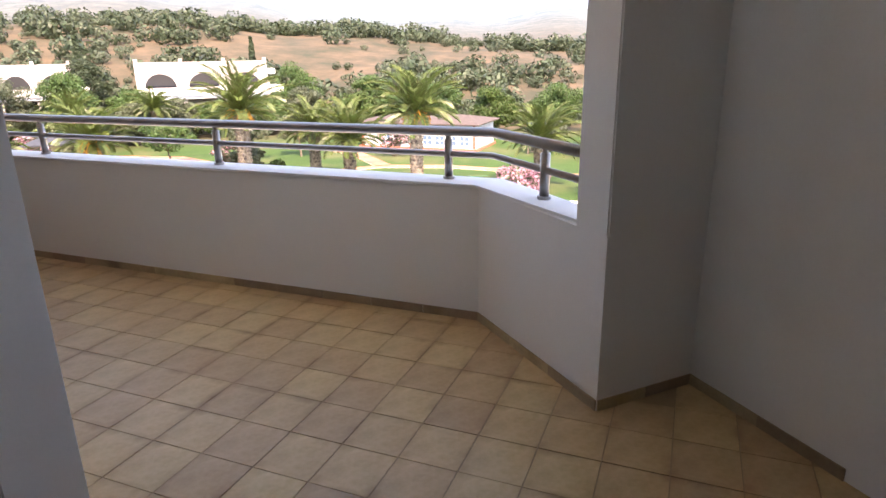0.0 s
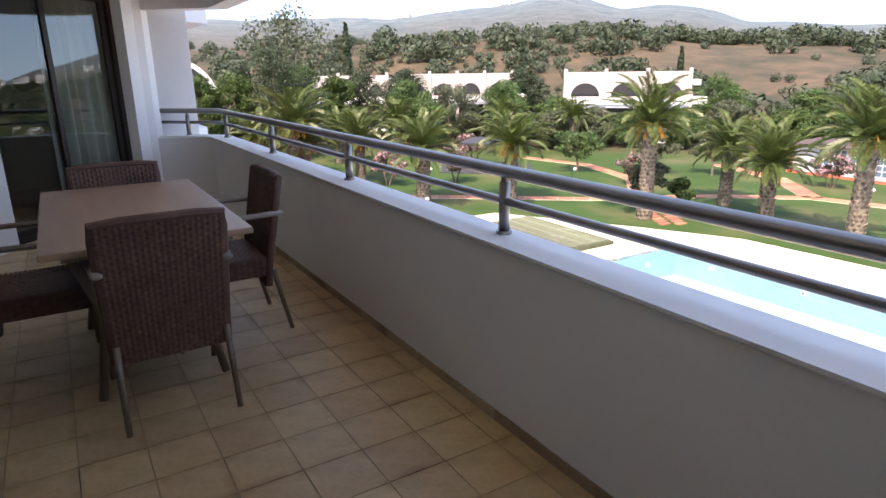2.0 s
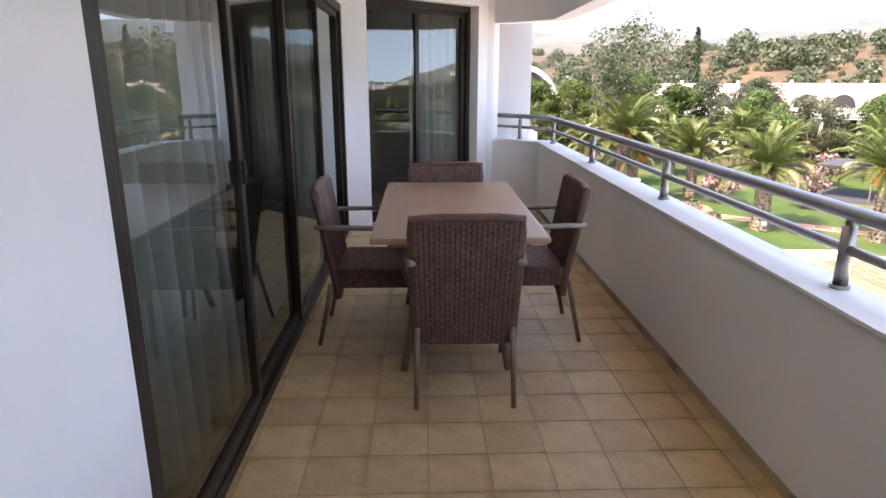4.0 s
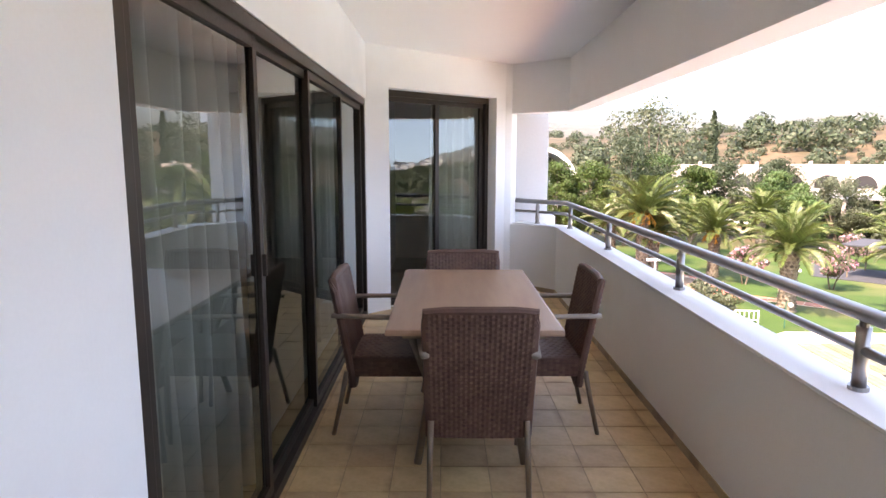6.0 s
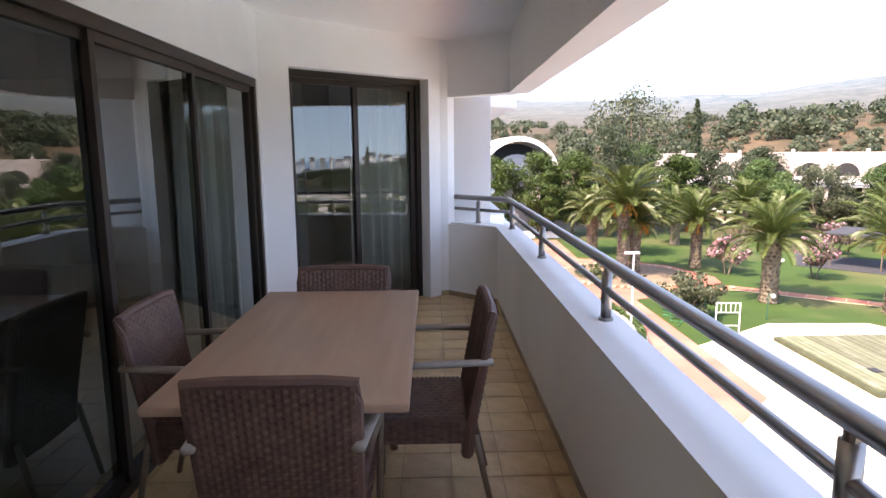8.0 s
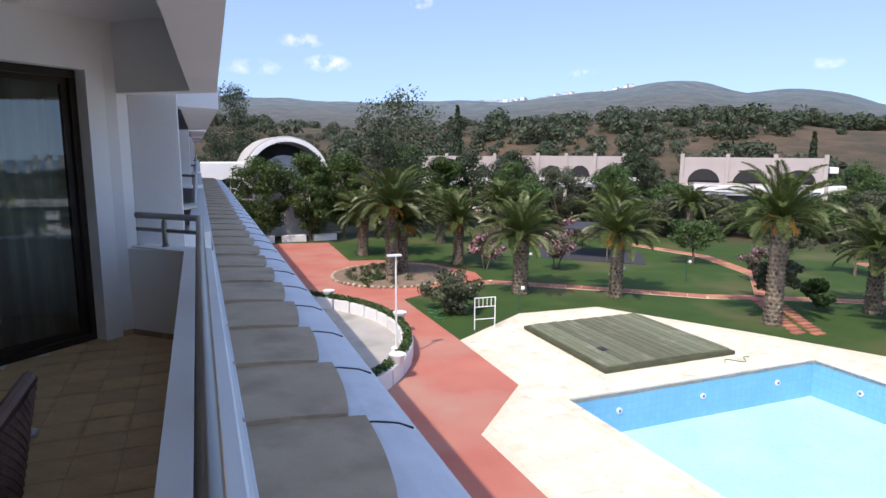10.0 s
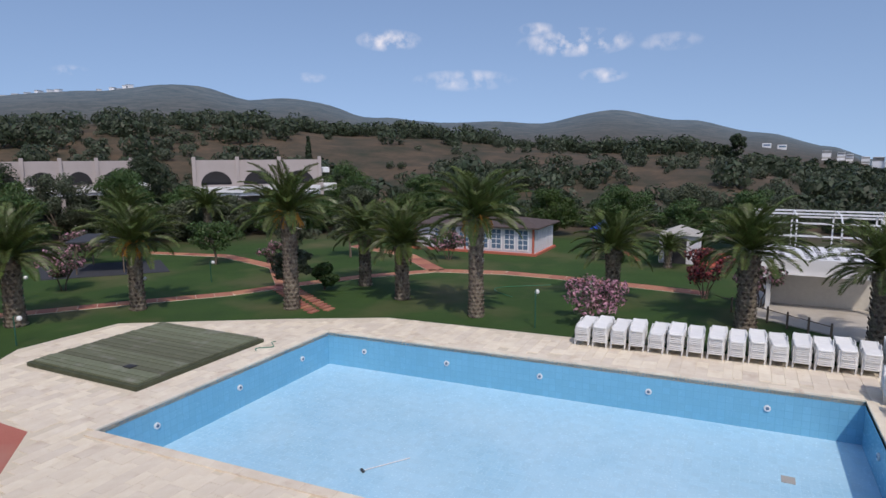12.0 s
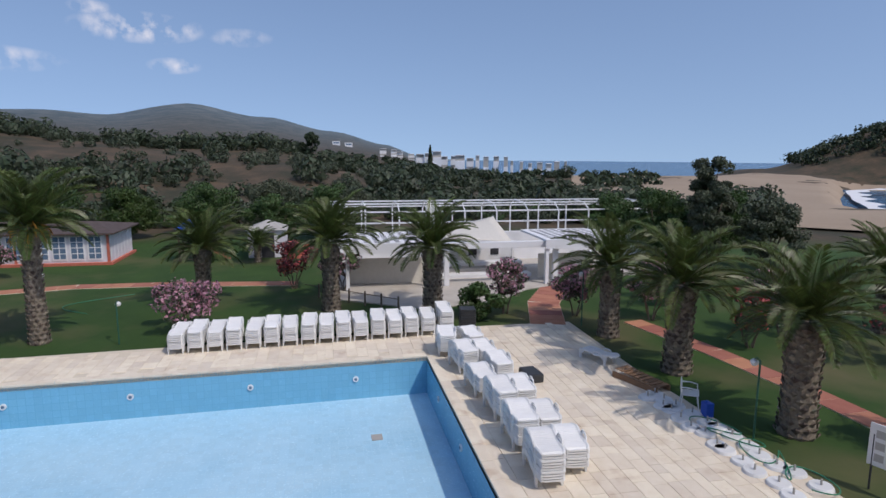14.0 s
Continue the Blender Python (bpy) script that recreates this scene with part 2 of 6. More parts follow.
def thing(name, label, category, at=(0, 0, 0), rz=0.0, group="", kind=""):
    ob = new(name)
    ob.empty_display_size = 0.1
    ob.matrix_basis = pose(*at, 0, 0, rz)
    return tagged(ob, label, category, group, kind)


def part(name, bm, mat, parent, label="", smooth=False):
    """Links a bmesh (or a ready mesh) as one part under a thing or a part, in the parent's own space."""
    me = bm_mesh(name, bm, mat, smooth) if isinstance(bm, bmesh.types.BMesh) else bm
    ob = new(name, me)
    ob.parent = parent
    return tagged(ob, label)


def structure(name, bm, mat, label, category, smooth=False):
    me = bm_mesh(name, bm, mat, smooth) if isinstance(bm, bmesh.types.BMesh) else bm
    return tagged(new(name, me), label, category, kind="structure")


def box(bm, lo, hi, bevel=0.0, m=None):
    r = bmesh.ops.create_cube(bm, size=1.0)
    vs = r["verts"]
    lo, hi = Vector(lo), Vector(hi)
    for v in vs:
        v.co = Vector([(lo[i] + hi[i]) / 2 + v.co[i] * (hi[i] - lo[i]) for i in range(3)])
    if bevel:
        es = list({e for v in vs for e in v.link_edges})
        rb = bmesh.ops.bevel(bm, geom=es, offset=bevel, segments=2, affect="EDGES", profile=0.7)
        vs = list({v for f in rb["faces"] for v in f.verts} | {v for v in vs if v.is_valid})
    if m:
        bmesh.ops.transform(bm, matrix=m, verts=vs)
    return vs


def boxm(lo, hi, bevel=0.0, m=None):
    bm = bmesh.new()
    box(bm, lo, hi, bevel, m)
    return bm


def tube(bm, pts, r, n=10, r_end=None, cap=True):
    """A round bar along points."""
    pts = [Vector(p) for p in pts]
    rings = []
    for i, p in enumerate(pts):
        d = (pts[min(i + 1, len(pts) - 1)] - pts[max(i - 1, 0)]).normalized()
        s = d.cross(Vector((0, 0, 1)) if abs(d.z) < 0.95 else Vector((0, 1, 0))).normalized()
        u = s.cross(d)
        rad = r if r_end is None else r + (r_end - r) * i / (len(pts) - 1)
        rings.append([bm.verts.new(p + rad * (math.cos(a) * s + math.sin(a) * u)) for a in [2 * math.pi * k / n for k in range(n)]])
    for a, b in zip(rings, rings[1:]):
        for k in range(n):
            bm.faces.new((a[k], a[(k + 1) % n], b[(k + 1) % n], b[k]))
    if cap:
        bm.faces.new(rings[0][::-1])
        bm.faces.new(rings[-1])


def tubem(pts, r, n=10, r_end=None):
    bm = bmesh.new()
    tube(bm, pts, r, n, r_end)
    return bm


def prism(bm, poly, z0, z1):
    """An upright prism over a plan polygon."""
    lo = [bm.verts.new((x, y, z0)) for x, y in poly]
    hi = [bm.verts.new((x, y, z1)) for x, y in poly]
    n = len(poly)
    bm.faces.new(lo[::-1])
    bm.faces.new(hi)
    for i in range(n):
        bm.faces.new((lo[i], lo[(i + 1) % n], hi[(i + 1) % n], hi[i]))


def prismm(poly, z0, z1, bevel=0.0):
    bm = bmesh.new()
    prism(bm, poly, z0, z1)
    if bevel:
        bmesh.ops.bevel(bm, geom=[e for e in bm.edges], offset=bevel, segments=2, affect="EDGES")
    return bm


def along(a, b, z=0.0):
    """A frame at plan point a: x runs towards b, y to its left, z up."""
    d = Vector((b[0] - a[0], b[1] - a[1], 0))
    return Matrix.Translation((a[0], a[1], z)) @ Matrix.Rotation(math.atan2(d.y, d.x), 4, "Z"), d.length


def offset_line(pts, d):
    """The plan line moved d to its right, mitred."""
    out = []
    for i, p in enumerate(pts):
        ns = []
        for a, b in ((i - 1, i), (i, i + 1)):
            if 0 <= a and b < len(pts):
                v = Vector((pts[b][0] - pts[a][0], pts[b][1] - pts[a][1])).normalized()
                ns.append(Vector((v.y, -v.x)))
        n = sum(ns, Vector((0, 0)))
        n = n / n.length_squared * (1 if len(ns) == 1 else 2) if len(ns) == 2 else n
        out.append((p[0] + n.x * d, p[1] + n.y * d))
    return out


# ---- balcony: structure ----
XW = 0.20                                        # face of the long wall and the sliding glazing
CH = 2.50                                        # ceiling
PAR = [(1.447, -0.162), (2.13, 0.562), (2.13, 7.038), (1.675, 7.459)]    # inner face of the parapet
END = [(1.675, 7.459), (1.598, 7.424), (0.20, 6.16)]
PZ = 0.745                                       # top of the parapet
WALL_T = 0.22

bm = bmesh.new()
prism(bm, [(-0.3, -2.6), (0.4, -2.2), (2.0, -0.7), (2.3, 0.5), (2.3, 6.9), (1.75, 7.6), (1.0, 7.3), (0.0, 6.4), (-0.3, 6.2)], -0.25, -0.0035)
floor = structure("floor", bm, GROUT, "tan glazed tile floor of the balcony with dark joints", "floor")

# long wall: a pier between the open door and the glazing, and lintels above both
structure("wall_west", prismm([(XW, 1.08), (XW, 1.785), (XW - 0.22, 1.785), (XW - 0.22, 1.08)], 0, CH, 0.008), WHITE, "white rendered pier between the open door and the glazing", "wall")
structure("wall_west_lintel", prismm([(XW, 1.785), (XW, 6.102), (XW - 0.22, 6.102), (XW - 0.22, 1.785)], 2.002, CH), WHITE, "white rendered lintel above the sliding glazing", "wall")
structure("wall_door_lintel", prismm([(XW, -2.2), (XW, 1.08), (XW - 0.22, 1.08), (XW - 0.22, -2.2)], 1.97, CH), WHITE, "white rendered lintel above the open balcony door", "wall")
structure("wall_south_pier", prismm([(XW, -2.6), (XW, -1.35), (XW - 0.22, -1.35), (XW - 0.22, -2.6)], 0, 1.97), WHITE, "white rendered wall beside the open balcony door", "wall")
structure("wall_west_north", prismm([(XW, 6.102), (XW, 6.158), (XW - 0.22, 6.30), (XW - 0.22, 6.102)], 0, CH), WHITE, "white rendered pier at the end of the glazing", "wall")
# near end: slanting wall, recess and column
bm = bmesh.new()
prism(bm, [(0.02, -2.26), (1.299, -0.996), (1.807, -0.506), (2.2, -0.92), (0.6, -2.6)], 0, CH)
structure("wall_south", bm, WHITE, "white rendered slanting end wall of the balcony", "wall")
structure("column_south", prismm([(1.447, -0.162), (1.58, -0.021), (1.76, -0.19), (2.14, -0.56), (2.03, -0.74), (1.807, -0.506)], 0, CH, 0.006), WHITE, "white rendered corner column at the parapet's end", "column")
# far end: slanting wall with a window opening
M_END, L_END = along(END[2], END[1])
W0, W1, WH = 0.26, 1.74, 2.125
bm = bmesh.new()
for lo, hi in (((0, 0, 0), (W0, 0.25, CH)), ((W1 + 0.0, 0, 0), (L_END, 0.25, CH)), ((W0, 0, WH), (W1, 0.25, CH))):
    box(bm, lo, hi, 0, M_END)
structure("wall_north", bm, WHITE, "white rendered slanting end wall with a glazed door opening", "wall")
structure("wall_north_corner", prismm([(1.598, 7.424), (1.675, 7.459), (1.74, 7.54), (1.66, 7.75), (1.43, 7.61)], 0, CH), WHITE, "white rendered corner strip beside the glazed door", "wall")
# parapet: one wall with a bevelled coping
PAR_OUT = offset_line(PAR, 0.20)
bm = bmesh.new()
prism(bm, PAR + PAR_OUT[::-1], -0.6, PZ)
top = [e for e in bm.edges if abs(e.verts[0].co.z - PZ) < 1e-4 and abs(e.verts[1].co.z - PZ) < 1e-4]
bmesh.ops.bevel(bm, geom=top, offset=0.02, segments=3, affect="EDGES")
structure("parapet", bm, WHITE, "white rendered balcony parapet with a rounded top", "parapet")
# downstand beam over the parapet
BEAM = [(1.447, -0.162), (2.09, 0.50), (2.22, 6.98), (1.675, 7.458)]
bm = bmesh.new()
prism(bm, BEAM + offset_line(BEAM, 0.19)[::-1], 1.966, CH + 0.2)
structure("beam", bm, WHITE, "white rendered downstand beam above the parapet", "beam")
bm = bmesh.new()
prism(bm, [(-0.4, -2.8), (0.6, -2.9), (2.3, -1.0), (2.3, 0.4), (2.3, 7.0), (1.76, 7.46), (1.68, 7.7), (-0.4, 7.7)], CH, CH + 0.2)
structure("ceiling", bm, CEIL, "white painted balcony ceiling", "ceiling")

# rooms behind the glazing, closed and dim
bm = bmesh.new()
box(bm, (-4.2, -3.0, -0.01), (XW - 0.24, 1.28, -0.002))
box(bm, (-4.2, 1.28, -0.01), (XW - 0.22, 9.5, -0.002))
box(bm, (XW - 0.22, 6.45, -0.01), (1.2, 9.5, -0.002))
structure("room_floor", bm, ROOM, "dim tiled floor of the rooms behind the glazing", "floor")
bm = bmesh.new()
for lo, hi in (((-4.4, -3.2, 0), (-4.2, 9.7, 2.5)), ((-4.2, -3.2, 0), (-0.02, -3.0, 2.5)), ((-4.2, 9.5, 0), (1.6, 9.7, 2.5)), ((-4.2, 1.22, 0), (-0.02, 1.34, 2.4)), ((1.5, 7.78, 0), (1.62, 9.5, 2.5))):
    box(bm, lo, hi)
structure("room_wall", bm, ROOM, "plain painted walls of the dim rooms", "wall")
structure("room_ceiling", boxm((-4.4, -3.2, 2.4), (-0.41, 9.7, 2.5)), CEIL, "plain white room ceiling", "ceiling")
structure("room_ceiling_north", boxm((-0.41, 7.71, 2.4), (1.6, 9.7, 2.5)), CEIL, "plain white ceiling of the end room", "ceiling")


# ---- balcony: glazing, curtains, rail ----
def sliding_door(name, m, length, height, panels, label, category="sliding door", back=0.06):
    """Frame in local x along the wall; panels: edges of the leaves along x, each with its track depth."""
    t = tagged(new(name), label, category, kind="structure")
    t.matrix_basis = m
    bm = bmesh.new()
    box(bm, (0, 0, 0), (length, 0.1, 0.05), 0.004)
    box(bm, (0, 0, height - 0.06), (length, 0.1, height), 0.004)
    box(bm, (0, 0, 0.05), (0.05, 0.1, height - 0.06), 0.004)
    box(bm, (length - 0.05, 0, 0.05), (length, 0.1, height - 0.06), 0.004)
    part("door_frame", bm, BRONZE, t)
    for a, b, d, w in panels:
        leaf = boxm((a, d, 0.05), (a + w, d + 0.035, height - 0.06), 0.003)
        box(leaf, (b - w, d, 0.05), (b, d + 0.035, height - 0.06), 0.003)
        box(leaf, (a + w, d, 0.05), (b - w, d + 0.035, 0.05 + w), 0.003)
        box(leaf, (a + w, d, height - 0.06 - w), (b - w, d + 0.035, height - 0.06), 0.003)
        lo = part("leaf", leaf, BRONZE, t, "dark bronze sliding leaf")
        xa, xb, za, zb = a + w - 0.004, b - w + 0.004, 0.05 + w - 0.004, height - 0.056 - w
        pane = part("pane", mesh_of("pane", [(xa, d + 0.016, za), (xb, d + 0.016, za), (xb, d + 0.016, zb), (xa, d + 0.016, zb)], [(0, 1, 2, 3)], GLASS), GLASS, lo, "clear reflecting glass")
        pane.visible_shadow = False
    return t


# local y of the long glazing points into the room
M_GL = Matrix(((0, -1, 0, XW - 0.006), (1, 0, 0, 1.787), (0, 0, 1, 0.0), (0, 0, 0, 1)))
glazing = sliding_door("door_1", M_GL, 4.313, 2.0, [(0.05, 1.09, 0.012, 0.05), (1.02, 2.07, 0.032, 0.045), (2.01, 3.11, 0.012, 0.045), (3.06, 4.263, 0.032, 0.045)],
                       "dark bronze sliding glass doors with curtains behind")
part("handle", boxm((1.056, -0.004, 1.0), (1.07, 0.014, 1.09), 0.003), BRONZE, glazing, "dark pull handle")
M_W = M_END @ Matrix.Translation((W0, 0.12, 0))
window = sliding_door("door_2", M_W, W1 - W0, WH, [(0.05, 0.75, 0.012, 0.05), (0.70, 1.43, 0.036, 0.05)], "dark bronze sliding glass door in the slanting wall")


def curtain(name, m, length, height, depth, folds, label):
    """A hanging cloth with irregular pleats."""
    n, rows = folds * 10, 9
    vs, fs = [], []
    rnd = random.Random(int(length * 100))
    ph = [rnd.uniform(0.6, 1.4) for _ in range(folds + 2)]
    for j in range(rows):
        z = height * j / (rows - 1)
        for i in range(n + 1):
            u = i / n * folds
            k = int(u)
            amp = depth * (ph[k] * (1 - u + k) + ph[k + 1] * (u - k)) * (0.75 + 0.35 * (1 - z / height))
            vs.append((length * i / n + 0.012 * math.sin(3.1 * u + z), amp * math.sin(2 * math.pi * u) + 0.01 * math.sin(u * 1.7 + z * 2), z))
    for j in range(rows - 1):
        for i in range(n):
            a = j * (n + 1) + i
            fs.append((a, a + 1, a + n + 2, a + n + 1))
    ob = tagged(new(name, mesh_of(name, vs, fs, CURTAIN, True)), label, "curtain")
    ob.matrix_basis = m
    s = ob.modifiers.new("thickness", "SOLIDIFY")
    s.thickness = 0.004
    return ob


curtain("curtain", M_GL @ Matrix.Translation((0.06, 0.2, 0.04)), 1.15, 1.93, 0.06, 7, "pale grey pleated curtain hanging behind the glass")
curtain("curtain", M_GL @ Matrix.Translation((3.3, 0.24, 0.04)), 0.98, 1.93, 0.045, 6, "pale grey pleated curtain hanging behind the glass")
curtain("curtain", M_W @ Matrix.Translation((0.74, 0.16, 0.03)), 0.72, 2.1, 0.035, 6, "pale cream pleated curtain behind the end door")

RAIL = offset_line(PAR, 0.105)


def along_path(pts, s):
    for a, b in zip(pts, pts[1:]):
        d = (Vector(b) - Vector(a)).length
        if s <= d:
            return Vector(a).lerp(Vector(b), s / d)
        s -= d
    return Vector(pts[-1])


railing = thing("railing", "brushed stainless steel rail on round posts along the parapet", "railing")
RZ = 0.992
ends = [(RAIL[0][0] + 0.13, RAIL[0][1] + 0.138), RAIL[1], RAIL[2], (RAIL[3][0] - 0.0, RAIL[3][1] + 0.02)]
part("handrail", tubem([(x, y, RZ) for x, y in ends], 0.0255, 16), STEEL, railing, smooth=True)
part("lower_rail", tubem([(x, y, 0.876) for x, y in ends], 0.0165, 10), STEEL, railing, smooth=True)
for x, y in [(1.915, 0.18), (RAIL[1][0], 0.763), (RAIL[1][0], 2.28), (RAIL[1][0], 3.80), (RAIL[1][0], 5.32), (RAIL[1][0], 6.84), (RAIL[3][0] + 0.22, RAIL[3][1] - 0.20)]:
    p = part("post", tubem([(x, y, PZ + 0.004), (x, y, RZ - 0.04)], 0.0225, 14), STEEL, railing, smooth=True)
    part("foot_collar", tubem([(x, y, PZ), (x, y, PZ + 0.014)], 0.031, 14), STEEL, p, "steel foot collar")
    part("saddle", tubem([(x, y, RZ - 0.055), (x, y, RZ - 0.02)], 0.015, 10), STEEL, p, "slim steel saddle pin")

# skirting along parapet and walls
skirt_line = [(1.299, -0.996), (1.807, -0.506)] + PAR + [(1.598, 7.424)]
skirting = thing("baseboard", "low brown tile skirting along the parapet's foot", "baseboard", kind="structure")
for a, b in zip(skirt_line, skirt_line[1:]):
    m, ln = along(a, b)
    n = max(1, round(ln / 0.33))
    for i in range(n):
        h = 0.048
        part("skirting_tile", boxm((ln * i / n + 0.0015, 0.001, 0), (ln * (i + 1) / n - 0.0015, 0.007, h), 0.002, m), SKIRT, skirting)

# ---- balcony furniture ----
def wicker_panel(bm, surf, nu, nv, w, h):
    """Woven strands over a surface: surf(u, v) gives place and normal, u across, v along."""
    for j in range(nv):
        for i in range(nu):
            flip = (i + j) % 2
            u0, u1 = i / nu, (i + 1) / nu
            v0, v1 = (j + 0.08) / nv, (j + 0.92) / nv
            ring = []
            for u, lift in ((u0 - 0.1 / nu, 0.0), ((u0 + u1) / 2, 0.0045 if flip else 0.0018), (u1 + 0.1 / nu, 0.0)):
                a, na = surf(min(1, max(0, u)), v0)
                b, nb = surf(min(1, max(0, u)), v1)
                ring.append((bm.verts.new(a + na * lift), bm.verts.new(b + nb * lift)))
            for p, q in zip(ring, ring[1:]):
                bm.faces.new((p[0], q[0], q[1], p[1]))


def wicker_chair(at, rz, label):
    """Local frame: the sitter looks along +y; origin on the floor under the seat's centre."""
    t = thing("wicker_armchair", label, "chair", at, rz, group="chairs round the table")
    hw, sd = 0.225, 0.225
    back_y, seat_z, top = -0.235, 0.43, 0.845

    def back_line(v):                            # side profile of the back
        z = seat_z - 0.16 + v * (top - seat_z + 0.16)
        return back_y + 0.02 - 0.11 * max(0, v - 0.1) ** 1.4 - 0.012 * math.sin(v * 3.1), z

    def face(side):
        def f(u, v):
            y, z = back_line(v)
            wv = hw * (0.95 + 0.07 * v)
            bulge = 0.012 * (1 - (2 * u - 1) ** 2)
            return Vector((-wv + 2 * wv * u, y + side * 0.022 - bulge, z)), Vector((0, side, 0.12 * side))
        return f
    bm = bmesh.new()
    n = 12
    for i in range(n):
        v0, v1 = i / n, (i + 1) / n
        quad = []
        for v in (v0, v1):
            y, z = back_line(v)
            w = hw * (0.95 + 0.07 * v)
            quad.append([bm.verts.new((s * w, y + d - 0.006, z)) for s, d in ((-1, -0.016), (1, -0.016), (1, 0.018), (-1, 0.018))])
        for k in range(4):
            bm.faces.new((quad[0][k], quad[0][(k + 1) % 4], quad[1][(k + 1) % 4], quad[1][k]))
        if i == n - 1:
            bm.faces.new(quad[1])
    for side in (1, -1):
        wicker_panel(bm, face(side), 21, 42, 1, 1)
    # rolled edge round the back
    rim = []
    for v in [k / 10 for k in range(11)]:
        y, z = back_line(v)
        rim.append((-hw * (0.95 + 0.07 * v), y, z))
    rim += [(-hw * 0.6, back_line(1)[0] - 0.006, top + 0.008), (hw * 0.6, back_line(1)[0] - 0.006, top + 0.008)]
    for v in [k / 10 for k in range(10, -1, -1)]:
        y, z = back_line(v)
        rim.append((hw * (0.95 + 0.07 * v), y, z))
    tube(bm, rim, 0.02, 8)
    part("backrest", bm, WICKER, t)

    def seat_top(u, v):
        x, y = -hw + 2 * hw * u, -sd + 0.02 + (2 * sd + 0.03) * v
        return Vector((x, y, seat_z - 0.008 * math.sin(math.pi * u) * math.sin(math.pi * v) + 0.004)), Vector((0, 0, 1))
    bm = boxm((-hw, -sd, seat_z - 0.105), (hw, sd + 0.05, seat_z), 0.018)
    wicker_panel(bm, seat_top, 14, 24, 1, 1)
    for s in (-1, 1):
        wicker_panel(bm, lambda u, v, s=s: (Vector((s * (hw + 0.001), -sd + 0.02 + (2 * sd + 0.01) * u, seat_z - 0.098 + 0.09 * v)), Vector((s, 0, 0))), 14, 7, 1, 1)
    wicker_panel(bm, lambda u, v: (Vector((-hw + 0.02 + (2 * hw - 0.04) * u, sd + 0.051, seat_z - 0.098 + 0.09 * v)), Vector((0, 1, 0))), 14, 7, 1, 1)
    part("seat", bm, WICKER, t)
    for s in (-1, 1):
        part("leg", tubem([(s * 0.208, -0.25, seat_z - 0.08), (s * 0.211, -0.28, 0.2), (s * 0.214, -0.325, 0.0)], 0.014, 10, 0.012), LEG, t, smooth=True)
        part("leg", tubem([(s * 0.248, 0.235, 0.645), (s * 0.24, 0.232, 0.4), (s * 0.226, 0.25, 0.0)], 0.014, 10, 0.012), LEG, t, smooth=True)
        arm = tubem([(s * 0.232, back_line(0.62)[0] - 0.045, 0.665), (s * 0.252, -0.1, 0.664), (s * 0.256, 0.05, 0.66), (s * 0.254, 0.2, 0.65), (s * 0.25, 0.275, 0.636), (s * 0.248, 0.285, 0.615)], 0.021, 12)
        for v in arm.verts:                      # a flat rounded slat
            v.co.z = 0.655 + (v.co.z - 0.655) * 0.62
        part("armrest", arm, ARM, t, "pale weathered flat armrest", smooth=True)
    return t


def dining_table():
    t = thing("dining_table", "brown laminate dining table on splayed metal legs", "table", (1.046, 3.69, 0))
    hx, hy, z = 0.387, 0.735, 0.745
    part("tabletop", boxm((-hx, -hy, z - 0.028), (hx, hy, z), 0.01), TABLE, t)
    part("apron", boxm((-hx + 0.07, -hy + 0.08, z - 0.062), (hx - 0.07, hy - 0.08, z - 0.03), 0.004), LEG, t, "metal frame under the top")
    for sx in (-1, 1):
        for sy in (-1, 1):
            part("leg", tubem([(sx * 0.30, sy * 0.50, z - 0.05), (sx * 0.2, sy * 0.38, 0.35), (sx * 0.26, sy * 0.47, 0.0)], 0.019, 10), LEG, t, smooth=True)
    part("stretcher", tubem([(0, -0.4, 0.35), (0, 0.4, 0.35)], 0.014, 8), LEG, t, smooth=True)


dining_table()
wicker_chair((1.065, 3.175, 0), 0, "brown woven wicker armchair with its back to the open floor")
wicker_chair((1.04, 4.17, 0), 180, "brown woven wicker armchair by the glazed end door")
wicker_chair((1.417, 3.765, 0), 90, "brown woven wicker armchair beside the parapet")
wicker_chair((0.647, 3.755, 0), -90, "brown woven wicker armchair beside the sliding glass")

# ---- garden: materials ----
RED = material("red_concrete_path", (0.42, 0.125, 0.09), (0.54, 0.20, 0.145), rough=0.75, scale=0.5, fine=30, bump=0.1, stain=(0.46, 0.24, 0.18), stain_scale=0.3, stain_at=(0.48, 0.7))
BRICKPATH = material("brick_path", (0.38, 0.145, 0.09), (0.48, 0.21, 0.135), rough=0.85, scale=2, fine=40, random_by="object", spread=0.2)
STONE = material("travertine_paver", (0.73, 0.62, 0.475), (0.86, 0.77, 0.63), rough=0.75, scale=2.5, fine=35, bump=0.12, random_by="island", spread=0.09, stain=(0.56, 0.42, 0.29), stain_scale=1.6, stain_at=(0.57, 0.85))
JOINT = material("paving_joint", (0.66, 0.565, 0.43), (0.74, 0.65, 0.51), rough=0.9)
CONC = material("grey_concrete", (0.36, 0.34, 0.31), (0.48, 0.46, 0.42), rough=0.85, scale=0.8, fine=30, stain=(0.28, 0.26, 0.23), stain_scale=0.5)
BARK = material("palm_trunk", (0.07, 0.05, 0.037), (0.27, 0.22, 0.175), rough=0.9, scale=7, fine=50, bump=0.5, depth=0.02, random_by="island", spread=0.5)
WOODBARK = material("tree_bark", (0.10, 0.075, 0.055), (0.2, 0.16, 0.12), rough=0.95, scale=8, fine=60, bump=0.5, depth=0.02)
FROND = leaf_material("palm_frond", (0.05, 0.08, 0.019), (0.135, 0.162, 0.045), spread=0.45, rough=0.38)
